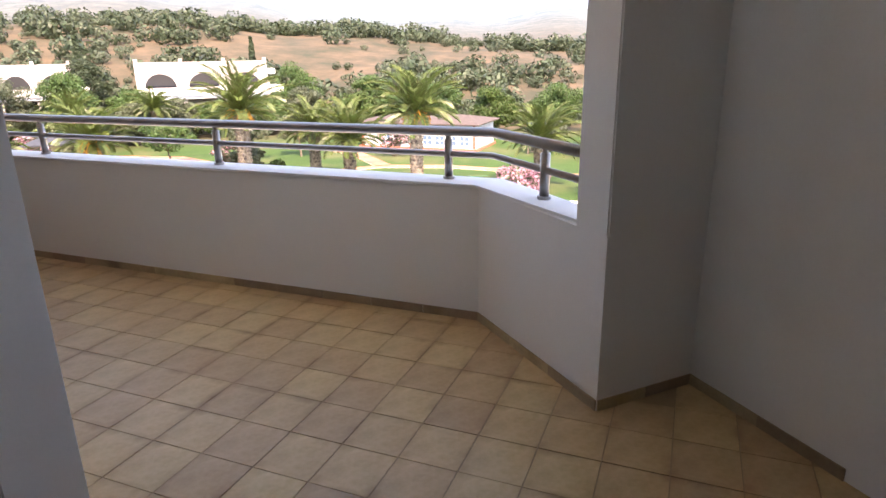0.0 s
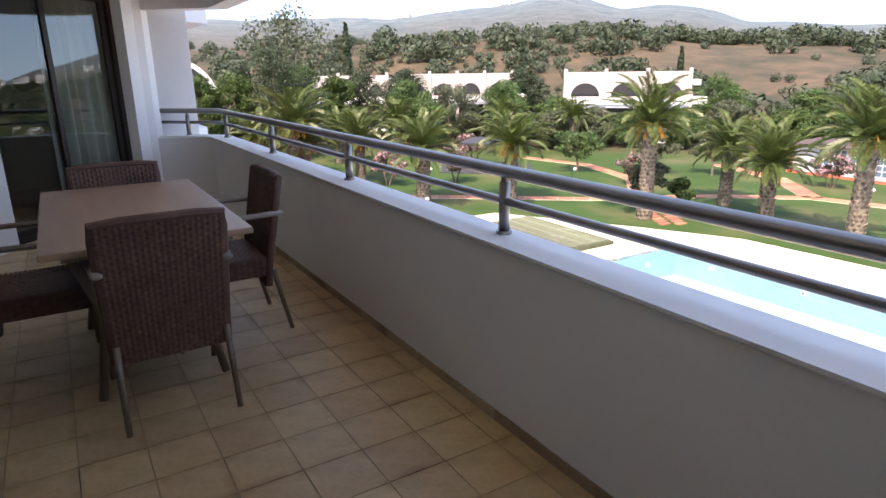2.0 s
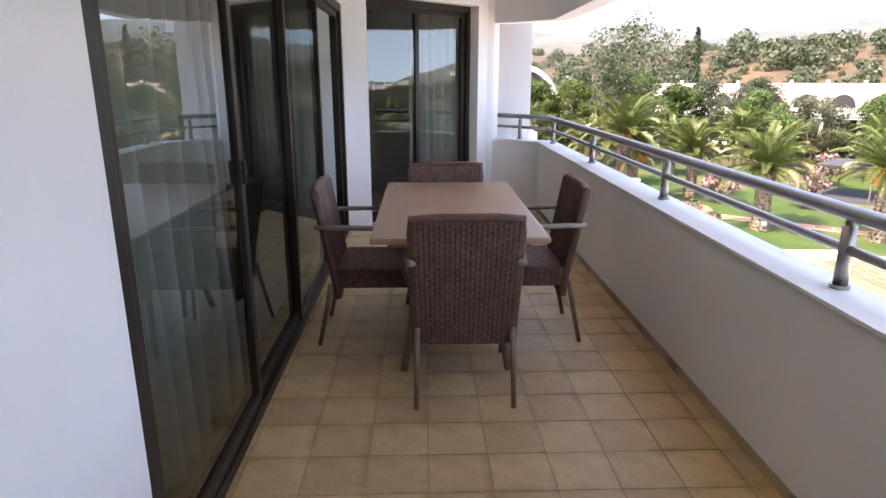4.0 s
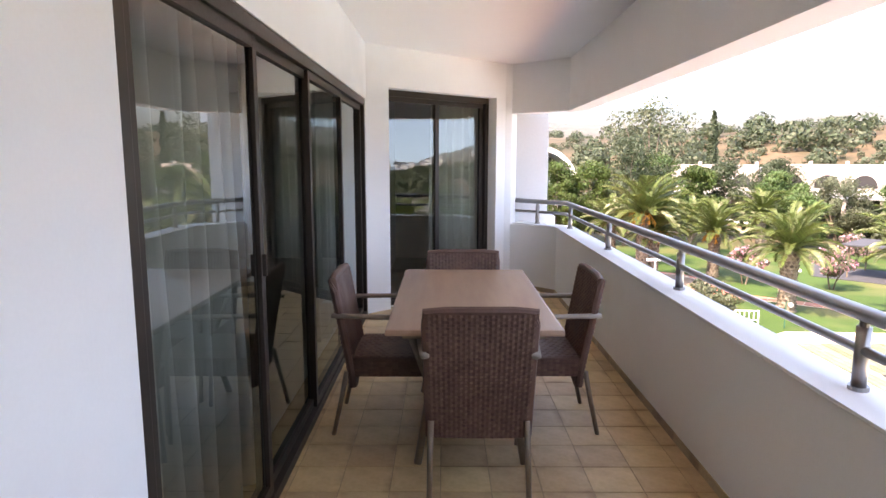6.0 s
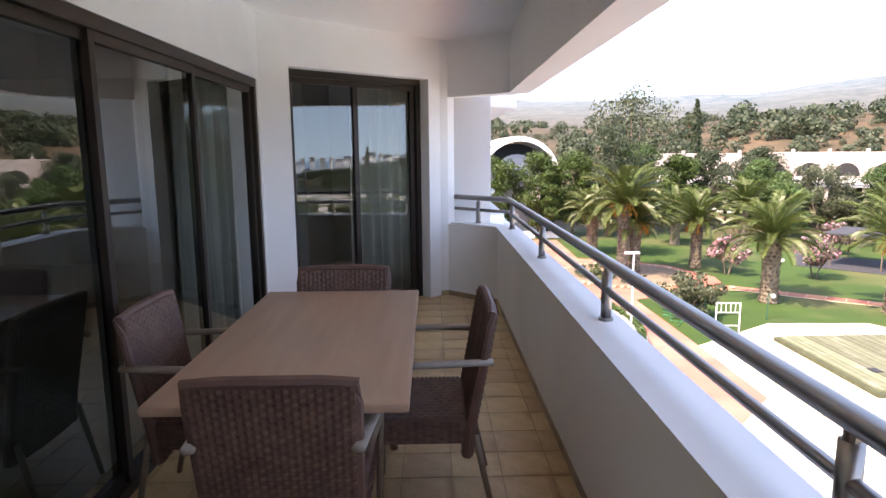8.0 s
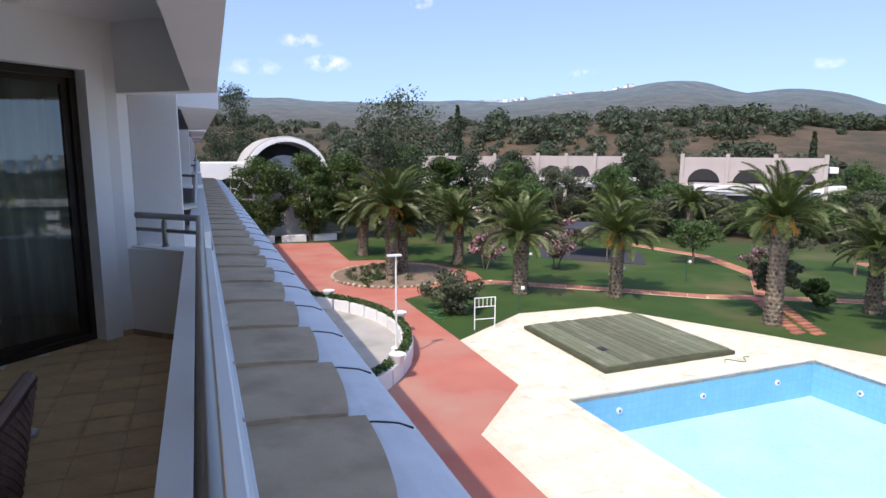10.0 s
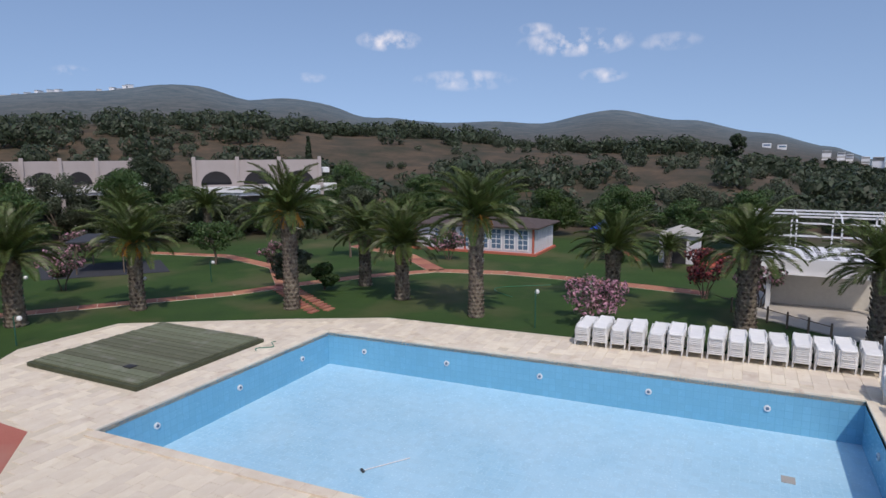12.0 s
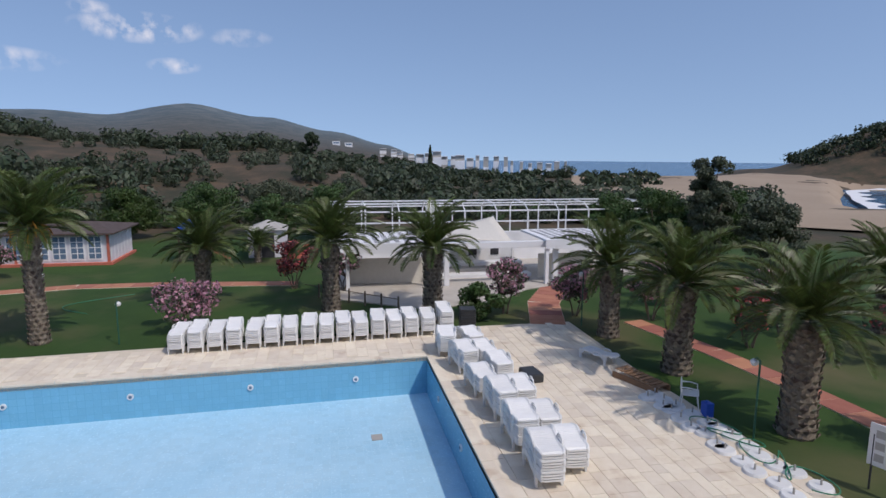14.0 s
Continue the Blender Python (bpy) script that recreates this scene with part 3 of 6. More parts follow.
LEAF = leaf_material("broad_leaf", (0.035, 0.075, 0.018), (0.085, 0.14, 0.04))
DARKLEAF = leaf_material("pine_leaf", (0.024, 0.042, 0.018), (0.056, 0.075, 0.036))
OLIVE = leaf_material("olive_leaf", (0.055, 0.073, 0.04), (0.12, 0.135, 0.08))
HEDGE = leaf_material("bright_hedge_leaf", (0.028, 0.058, 0.010), (0.075, 0.115, 0.025))
HILLDARK = leaf_material("hill_shrub_dark", (0.036, 0.054, 0.028), (0.075, 0.095, 0.05), spread=0.4)
HILLGREY = leaf_material("hill_shrub_grey", (0.055, 0.074, 0.042), (0.105, 0.125, 0.075), spread=0.4)
PINK = leaf_material("oleander_blossom", (0.42, 0.18, 0.25), (0.62, 0.36, 0.43), spread=0.25)
CRIMSON = leaf_material("red_blossom", (0.42, 0.05, 0.06), (0.55, 0.12, 0.12), spread=0.25)
PURPLE = leaf_material("purple_leaf", (0.07, 0.025, 0.028), (0.16, 0.06, 0.06), spread=0.3)
FRUIT = material("date_stalks", (0.42, 0.19, 0.03), (0.55, 0.28, 0.05), rough=0.7, scale=10)
PLASTIC = material("white_plastic", (0.72, 0.72, 0.70), (0.8, 0.8, 0.79), rough=0.4, scale=3, bump=0.02, random_by="object", spread=0.05)
DARKPL = material("black_plastic", (0.03, 0.032, 0.034), (0.05, 0.052, 0.055), rough=0.5)
PLANK = material("green_planks", (0.11, 0.125, 0.075), (0.19, 0.20, 0.13), rough=0.85, scale=3, fine=60, bump=0.3, stretch=(1, 8, 1), random_by="object", spread=0.25, stain=(0.24, 0.24, 0.19), stain_scale=1.5)
KERB = material("dark_green_timber", (0.045, 0.055, 0.03), (0.085, 0.095, 0.055), rough=0.85, scale=3)
TEAK = material("teak", (0.2, 0.11, 0.06), (0.3, 0.18, 0.1), rough=0.7, scale=4, stretch=(1, 6, 1))
GREENMETAL = material("green_metal", (0.02, 0.09, 0.06), rough=0.5)
WHITEMETAL = material("white_metal", (0.72, 0.72, 0.72), rough=0.5, scale=3)
ROOFDARK = material("dark_roof_shingle", (0.07, 0.05, 0.045), (0.12, 0.09, 0.08), rough=0.85, scale=3)
REDTRIM = material("red_painted_trim", (0.48, 0.12, 0.08), (0.56, 0.18, 0.12), rough=0.6)
BLUEPANE = material("blue_tinted_pane", (0.10, 0.16, 0.24), (0.15, 0.22, 0.32), rough=0.15)
LILAC = material("pale_cabin_paint", (0.64, 0.62, 0.66), (0.72, 0.70, 0.74), rough=0.7, scale=2)
HOTEL = material("pale_hotel_render", (0.42, 0.365, 0.345), (0.5, 0.44, 0.42), rough=0.85, scale=0.6, fine=20)
# Near-black colour stands for the shade inside openings, recesses and holes.
DARKIN = material("opening_shade", (0.03, 0.03, 0.034), rough=0.6)
CANVAS = material("cream_canvas", (0.62, 0.58, 0.5), (0.7, 0.66, 0.58), rough=0.8)
SAND = material("beach_sand", (0.30, 0.225, 0.155), (0.40, 0.31, 0.22), rough=0.95, scale=0.05, fine=2)
SOIL = material("bed_soil", (0.17, 0.12, 0.08), (0.28, 0.21, 0.15), rough=0.95, scale=3, fine=30, bump=0.5, depth=0.03)
RUBBER = material("dark_play_mat", (0.035, 0.037, 0.045), (0.055, 0.057, 0.068), rough=0.85)
PAVED = material("pale_terrace_paving", (0.44, 0.40, 0.345), (0.56, 0.515, 0.45), rough=0.85, scale=1.2, fine=22, stain=(0.36, 0.32, 0.27), stain_scale=0.5)
HOSE = material("green_hose", (0.03, 0.2, 0.11), rough=0.5)
BLUEPL = material("blue_plastic", (0.02, 0.08, 0.42), rough=0.4)


def tiled_material(name, c1, c2, mortar, size, gap, rough):
    m = material(name, c1, c2, rough=rough, scale=0.35, fine=14, bump=0)
    nt = m.node_tree
    b = nt.nodes["Principled BSDF"]
    col = b.inputs["Base Color"].links[0].from_socket
    br = nt.nodes.new("ShaderNodeTexBrick")
    br.offset = 0.0
    for k, v in (("Scale", 1.0), ("Brick Width", size), ("Row Height", size), ("Mortar Size", gap), ("Mortar Smooth", 0.3), ("Bias", 0.0)):
        br.inputs[k].default_value = v
    br.inputs["Mortar"].default_value = (*mortar, 1)
    tc = nt.nodes.new("ShaderNodeTexCoord")
    nt.links.new(tc.outputs["UV"], br.inputs["Vector"])
    nt.links.new(col, br.inputs["Color1"])
    hs = nt.nodes.new("ShaderNodeHueSaturation")
    hs.inputs["Value"].default_value = 0.93
    nt.links.new(col, hs.inputs["Color"])
    nt.links.new(hs.outputs[0], br.inputs["Color2"])
    nt.links.new(br.outputs["Color"], b.inputs["Base Color"])
    return m


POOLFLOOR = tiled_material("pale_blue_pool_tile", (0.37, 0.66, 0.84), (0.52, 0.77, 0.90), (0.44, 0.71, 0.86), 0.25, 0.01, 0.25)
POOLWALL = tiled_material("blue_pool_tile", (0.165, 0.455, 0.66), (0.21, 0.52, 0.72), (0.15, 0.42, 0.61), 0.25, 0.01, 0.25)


def ground_material():
    m = material("ground_cover", (0.019, 0.053, 0.006), (0.042, 0.088, 0.013), rough=0.95, scale=0.45, fine=22, bump=0.35, depth=0.05, stain=(0.115, 0.105, 0.045), stain_scale=0.16, stain_at=(0.5, 0.72))
    nt = m.node_tree
    N, L = nt.nodes.new, nt.links.new
    b = nt.nodes["Principled BSDF"]
    lawn = b.inputs["Base Color"].links[0].from_socket
    tc = N("ShaderNodeTexCoord")
    n1, n2 = N("ShaderNodeTexNoise"), N("ShaderNodeTexNoise")
    n1.inputs["Scale"].default_value, n1.inputs["Detail"].default_value, n1.inputs["Roughness"].default_value = 0.12, 14, 0.72
    n2.inputs["Scale"].default_value, n2.inputs["Detail"].default_value = 0.03, 15
    n2.inputs["Roughness"].default_value = 0.75
    for n in (n1, n2):
        L(tc.outputs["Object"], n.inputs["Vector"])
    scrub = N("ShaderNodeValToRGB")
    e = scrub.color_ramp.elements
    e[0].position, e[0].color = 0.36, (0.032, 0.036, 0.018, 1)
    e[1].position, e[1].color = 0.68, (0.135, 0.088, 0.052, 1)
    mid = e.new(0.5)
    mid.color = (0.072, 0.054, 0.031, 1)
    L(n1.outputs["Fac"], scrub.inputs["Fac"])
    # Air haze of the far mountains, put into the ground's colour as blue-grey.
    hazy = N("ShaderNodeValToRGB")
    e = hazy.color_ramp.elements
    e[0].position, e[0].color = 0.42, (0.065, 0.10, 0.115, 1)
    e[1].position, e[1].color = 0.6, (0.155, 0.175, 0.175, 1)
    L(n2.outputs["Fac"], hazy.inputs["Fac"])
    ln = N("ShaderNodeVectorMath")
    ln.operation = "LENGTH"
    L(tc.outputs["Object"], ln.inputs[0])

    def blend(a, c, lo, hi):
        r = N("ShaderNodeMapRange")
        r.inputs["From Min"].default_value, r.inputs["From Max"].default_value = lo, hi
        L(ln.outputs["Value"], r.inputs["Value"])
        x = N("ShaderNodeMix")
        x.data_type = "RGBA"
        L(r.outputs[0], x.inputs["Factor"])
        L(a, x.inputs["A"])
        L(c, x.inputs["B"])
        return x.outputs["Result"]
    col = blend(lawn, scrub.outputs["Color"], 58, 66)
    # the painted haze takes over with distance
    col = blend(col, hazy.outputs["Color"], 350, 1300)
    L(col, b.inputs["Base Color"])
    return m


# ---- garden: one sheet of ground to the horizon ----
def smooth(a, b, x):
    t = min(1.0, max(0.0, (x - a) / (b - a)))
    return t * t * (3 - 2 * t)


def lerp_table(table, x):
    for (a, va), (b, vb) in zip(table, table[1:]):
        if x <= b:
            return va + (vb - va) * smooth(a, b, x) if x > a else va
    return table[-1][1]


RIDGE = [(-180, 0), (-40, 4), (0, 6.8), (20, 7.2), (45, 8.2), (58, 6.0), (70, 3.6), (84, 1.0), (95, -4.2), (104, -7.5), (180, -7.5)]     # ridge height by bearing
MOUNT = [(-180, 60), (-30, 120), (0, 165), (15, 163), (25, 160), (34, 190), (42, 222), (47, 184), (51, 186), (58, 124), (64, 108), (69, 114),
         (73, 102), (79, 142), (85, 105), (91, 62), (96, 18), (99, -40), (105, -55), (180, -55)]


def ground_height(x, y):
    r = math.hypot(x, y)
    b = math.degrees(math.atan2(x, y))
    z = GZ - 0.02
    ridge = lerp_table(RIDGE, b)
    wob = 1 + 0.25 * noise.noise(Vector((x * 0.012, y * 0.012, 3.0)))
    z += (ridge - GZ) * smooth(66, 165 * wob, r)
    z += (1.6 * noise.noise(Vector((x * 0.03, y * 0.03, 0))) + 0.7 * noise.noise(Vector((x * 0.09, y * 0.09, 4.0)))) * smooth(70, 110, r)
    if 120 < b < 170:                            # bay, then the wooded headland beyond the beach
        z -= 9 * smooth(131.8, 135.2, b) * smooth(100, 150, r) * smooth(285, 245, r)
        z += 23 * smooth(127, 138, b) * smooth(275, 325, r) * smooth(480, 390, r)
    if r > 220:
        m = (lerp_table(MOUNT, b) * 0.80 if lerp_table(MOUNT, b) > 0 else lerp_table(MOUNT, b)) * (1 + 0.07 * noise.noise(Vector((x * 0.004, y * 0.004, 5))) + 0.05 * noise.noise(Vector((x * 0.012, y * 0.012, 9))))
        z += (m - z) * smooth(260, 1900, r)
        if b > 98:
            z -= 12 * smooth(230, 330, r) * (1 - smooth(120, 127, b) * smooth(480, 440, r))
    return z


POOL = [(12.64, 17.54), (23.45, 17.5), (24.27, -2.15), (13.4, -2.15)]


def ground():
    rs = [0.0] + [3.0 + 0.6 * k for k in range(62)] + [40.0 * 1.075 ** k for k in range(1, 70)]
    rs = [r for r in rs if r < 4200]
    bs = [-180 + 4 * k for k in range(36)] + [-36 + 1.0 * k for k in range(196)] + [160 + 4 * k for k in range(5)]
    vs, fs = [], []
    for r in rs[1:]:
        for b in bs:
            x, y = r * math.sin(radians(b)), r * math.cos(radians(b))
            vs.append((x, y, ground_height(x, y)))
    n, rows = len(bs), len(rs) - 1
    def inside(x, y):
        return POOL[0][0] - 0.9 < x < POOL[2][0] + 0.9 and POOL[2][1] - 0.9 < y < POOL[0][1] + 0.9
    for i in range(rows - 1):
        for k in range(n):
            q = (i * n + k, i * n + (k + 1) % n, (i + 1) * n + (k + 1) % n, (i + 1) * n + k)
            c = sum((Vector(vs[j]) for j in q), Vector()) / 4
            if inside(c.x, c.y):
                continue
            fs.append(q)
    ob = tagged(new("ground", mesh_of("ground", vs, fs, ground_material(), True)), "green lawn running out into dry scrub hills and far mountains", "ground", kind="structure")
    return ob


ground()
SEA = material("sea_water", (0.03, 0.10, 0.19), (0.05, 0.14, 0.24), rough=0.25, scale=0.02, fine=0.4, bump=0.1, depth=0.4)
bm = bmesh.new()
near, far = [], []
for b in range(94, 190, 2):
    r0 = 330 if b < 124 else 330 - 215 * smooth(130, 134, b)
    near.append(bm.verts.new((r0 * math.sin(radians(b)), r0 * math.cos(radians(b)), -9.7 if b > 131 else -14.0)))
    far.append(bm.verts.new((4300 * math.sin(radians(b)), 4300 * math.cos(radians(b)), -68)))
for i in range(len(near) - 1):
    bm.faces.new((near[i], near[i + 1], far[i + 1], far[i]))
structure("water", bm, SEA, "blue open sea reaching to the horizon", "sea")


def sheet(name, poly, z0, z1, mat, label, category):
    return structure(name, prismm(poly, z0, z1), mat, label, category)


sheet("red_path", [(2.4, -12), (9.2, -12), (9.3, 8), (9.11, 16.33), (11.82, 19.2), (11.9, 24.4), (11.9, 31.9), (14.6, 33.3), (18.0, 35.3), (18.4, 37.2), (17.0, 41.0), (13.8, 43.6), (11.8, 44), (12.1, 53.0), (2.4, 55)],
      GZ - 0.1, GZ + 0.012, RED, "worn red painted concrete path beside the building", "path")
DECK = [(9.11, 16.33), (11.82, 19.2), (11.9, 24.4), (16.2, 27.3), (20.5, 27.1), (24.4, 20.6), (26.6, 16.4), (27.1, 8.0), (27.9, -5.2), (27.9, -9.3), (21.0, -9.25), (14.0, -9.75), (9.3, -9.9), (9.3, 8)]


def in_poly(x, y, poly):
    c = False
    for (x0, y0), (x1, y1) in zip(poly, poly[1:] + poly[:1]):
        if (y0 > y) != (y1 > y) and x < (x1 - x0) * (y - y0) / (y1 - y0) + x0:
            c = not c
    return c


def pool():
    t = thing("swimming_pool", "empty rectangular swimming pool lined with pale blue tiles", "swimming pool", kind="structure")
    zb, zt = -7.62, GZ + 0.05

    def quad(name, pts, mat, uvs):
        me = mesh_of(name, pts, [(0, 1, 2, 3)], mat)
        lay = me.uv_layers.new(name="UVMap")
        for k, uv in enumerate(uvs):
            lay.data[k].uv = uv
        return part(name, me, mat, t)
    n = 4
    fl = [(x, y, zb) for x, y in POOL]
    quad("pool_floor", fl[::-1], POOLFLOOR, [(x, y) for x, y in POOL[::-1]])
    for i in range(n):
        a, b = POOL[i], POOL[(i + 1) % n]
        ln = math.hypot(b[0] - a[0], b[1] - a[1])
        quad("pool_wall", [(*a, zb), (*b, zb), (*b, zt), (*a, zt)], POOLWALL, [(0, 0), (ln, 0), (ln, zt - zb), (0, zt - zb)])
    # round light fittings
    for i, ss in ((0, (2.0, 5.5, 9.0)), (1, (1.8, 5.6, 9.4, 13.3, 17.0)), (2, (2.5, 6.0))):
        a, b = Vector((*POOL[i], 0)), Vector((*POOL[i + 1], 0))
        d = (b - a).normalized()
        nrm = Vector((d.y, -d.x, 0))
        for s in ss:
            c = a + d * s + Vector((0, 0, -6.85))
            f = part("pool_light", tubem([c, c + nrm * 0.05], 0.105, 16), WHITEMETAL, t, "round white pool light")
            part("lens", tubem([c + nrm * 0.05, c + nrm * 0.06], 0.055, 12), BLUEPANE, f)
    part("drain_cover", boxm((20.7, -0.15, zb), (21.1, 0.2, zb + 0.02), 0.004), CONC, t, "square drain grating")


def deck():
    t = structure("deck_base", prismm(DECK, GZ - 0.15, GZ + 0.004), JOINT, "pale stone paved pool surround", "paving")
    # cut the pool out of the slab
    bm = bmesh.new()
    prism(bm, [(x, y) for x, y in POOL], GZ - 1.9, GZ + 1)
    cut = new("cutter", bm_mesh("cutter", bm, JOINT))
    mod = t.modifiers.new("pool", "BOOLEAN")
    mod.object, mod.operation = cut, "DIFFERENCE"
    dg = bpy.context.evaluated_depsgraph_get()
    me = bpy.data.meshes.new_from_object(t.evaluated_get(dg))
    t.modifiers.clear()
    t.data = me
    bpy.data.objects.remove(cut)
    rnd = random.Random(4)
    verts, faces, near = [], [], []
    y = -9.8
    grow = 0.02
    wide = [(POOL[0][0] - grow, POOL[0][1] + grow), (POOL[1][0] + grow, POOL[1][1] + grow), (POOL[2][0] + grow, POOL[2][1] - grow), (POOL[3][0] - grow, POOL[3][1] - grow)]
    while y < 27.3:
        h = rnd.choice((0.3, 0.4, 0.4, 0.5))
        x = 9.0 + rnd.random() * 0.5
        while x < 28:
            w = rnd.choice((0.4, 0.6, 0.6, 0.8, 1.0))
            cs = [(x + 0.004, y + 0.004), (x + w - 0.004, y + 0.004), (x + w - 0.004, y + h - 0.004), (x + 0.004, y + h - 0.004)]
            if all(in_poly(*c, DECK) for c in cs) and not any(in_poly(*c, wide) for c in cs) and not any(in_poly(*c, HAT) for c in cs):
                z = GZ + 0.018 + rnd.random() * 0.006
                if x + y < 27 and x < 13.6 and 6 < y and len(near) < 300:
                    near.append((cs, z))
                else:
                    k = len(verts)
                    (x0, y0), (x1, y1) = cs[0], cs[2]
                    verts += [(x0, y0, GZ), (x1, y0, GZ), (x1, y1, GZ), (x0, y1, GZ)]
                    e = 0.004
                    verts += [(x0 + e, y0 + e, z), (x1 - e, y0 + e, z), (x1 - e, y1 - e, z), (x0 + e, y1 - e, z)]
                    faces += [(k + 4, k + 5, k + 6, k + 7)] + [(k + i, k + (i + 1) % 4, k + 4 + (i + 1) % 4, k + 4 + i) for i in range(4)]
            x += w
        y += h
    far = part("paver_field", mesh_of("paver_field", verts, faces, STONE), STONE, t)
    far["kind"] = "stuff"
    shared = {}
    for cs, z in near:
        w, h = round(cs[1][0] - cs[0][0], 3), round(cs[2][1] - cs[1][1], 3)
        if (w, h) not in shared:
            shared[w, h] = bm_mesh("paver", boxm((0, 0, -0.03), (w, h, 0), 0.006), STONE_ONE)
        o = new("paver", shared[w, h])
        o.parent = t
        o.location = (*cs[0], z)
    # coping round the pool's rim
    for i in range(4):
        m, ln = along(POOL[i], POOL[(i + 1) % 4])
        k = max(1, round(ln / 0.9))
        for j in range(k):
            part("coping_stone", boxm((ln * j / k + 0.004, -0.01, GZ - 0.02), (ln * (j + 1) / k - 0.004, 0.32, GZ + 0.055), 0.012, m), STONE_ONE, t)


STONE_ONE = material("travertine_piece", (0.73, 0.62, 0.475), (0.86, 0.77, 0.63), rough=0.75, scale=2.5, fine=35, bump=0.12, random_by="object", spread=0.06, stain=(0.52, 0.35, 0.23), stain_scale=1.6, stain_at=(0.57, 0.85))
RIMSTONE = material("rough_field_stone", (0.36, 0.28, 0.20), (0.50, 0.41, 0.31), rough=0.9, scale=6, random_by="object", spread=0.25)
HAT = [(15.15, 19.0), (21.1, 19.0), (21.1, 24.9), (15.15, 24.9)]
pool()
deck()


def platform():
    t = thing("wooden_platform", "weathered green plank platform over a covered basin", "platform", (15.15, 19.0, GZ))
    part("kerb", boxm((0, 0, 0), (5.95, 5.9, 0.16), 0.02), KERB, t, "dark green wooden kerb")
    n = 24
    for i in range(n):
        a, b = 0.15 + 5.65 * i / n, 0.15 + 5.65 * (i + 1) / n
        part("plank", boxm((a + 0.008, 0.15, 0.16), (b - 0.008, 5.75, 0.225 + 0.012 * ((i * 7) % 3)), 0.008), PLANK, t)
    # a solid black block paints the shade of a hole
    part("hole", boxm((1.0, 1.6, 0.23), (1.3, 2.0, 0.262), 0.004), DARKIN, t, "black block drawn for the shaded hole in the planks")


platform()


def ribbon(name, pts, w, mat, label, z=0.02):
    """A path strip of paving slabs along a bent line, each slab a piece."""
    t = structure(name, prismm([*offset_line(pts, w / 2), *offset_line(pts, -w / 2)[::-1]], GZ - 0.05, GZ + z - 0.012), JOINT, label, "path")
    for a, b in zip(pts, pts[1:]):
        m, ln = along(a, b)
        n = max(1, round(ln / 0.9))
        for i in range(n):
            part("slab", boxm((ln * i / n + 0.012, -w / 2 + 0.01, GZ - 0.02), (ln * (i + 1) / n - 0.012, w / 2 - 0.01, GZ + z), 0.01, m), mat, t)


ribbon("garden_path_west", [(14.3, 34.2), (18.1, 34.3), (23, 30.6), (27.4, 26.9), (30.2, 25.6), (34.5, 23.0), (38.3, 19.6)], 0.95, BRICKPATH, "worn brick garden path across the lawn")
ribbon("garden_path_east", [(38.3, 19.6), (39.4, 15.2), (39.3, 11.3), (38.3, 3.1)], 1.1, BRICKPATH, "reddish brick garden path past the cabin")
ribbon("garden_path_north", [(30.2, 25.6), (34.8, 30.2), (37.0, 37.0), (35.6, 44.1)], 1.0, BRICKPATH, "worn brick path towards the hotel")
ribbon("garden_path_cabin", [(38.3, 19.6), (43.0, 24.5), (45.5, 31.0)], 1.2, BRICKPATH, "reddish brick path to the cabin")
ribbon("garden_path_south", [(27.5, -12.2), (23.0, -13.2), (19.0, -13.75), (15.0, -14.0), (8, -14)], 1.0, BRICKPATH, "brick path under the palms")
ribbon("garden_path_beach", [(27.6, -8.2), (31.5, -9.4), (36, -12)], 1.6, BRICKPATH, "brick path from the pool deck")
steps = thing("stepping_stones", "two rows of brick stepping slabs in the lawn", "stepping stones", (0, 0, GZ), kind="structure")
for i in range(12):
    for s in (-0.42, 0.42):
        c = Vector((29.6, 25.0)).lerp(Vector((26.4, 20.1)), i / 11)
        part("slab", boxm((c.x + s * 0.85 - 0.3, c.y - s * 0.5 - 0.16, -0.03), (c.x + s * 0.85 + 0.3, c.y - s * 0.5 + 0.16, 0.03), 0.012), BRICKPATH, steps)


# ---- building around the balcony ----
bm = bmesh.new()
box(bm, (-9, -22, CH + 0.21), (1.72, 50, 3.28))
box(bm, (1.72, -22, CH + 0.21), (2.40, 7.47, 3.28))
box(bm, (1.72, 7.8, CH + 0.21), (2.40, 50, 3.28))
structure("building_roof", bm, WHITE_OUT, "white flat roof edge of the apartment building", "roof")
bm = bmesh.new()
box(bm, (-9, -22, GZ - 0.2), (2.30, 50, -0.62))
box(bm, (-9, -22, -0.62), (1.9, -3.3, CH + 0.2))
box(bm, (-9, -3.3, -0.62), (-4.6, 50, CH + 0.2))
box(bm, (-4.6, 9.8, -0.62), (0.2, 50, CH + 0.2))
structure("building_body", bm, WHITE_OUT, "white rendered body of the apartment building", "building")
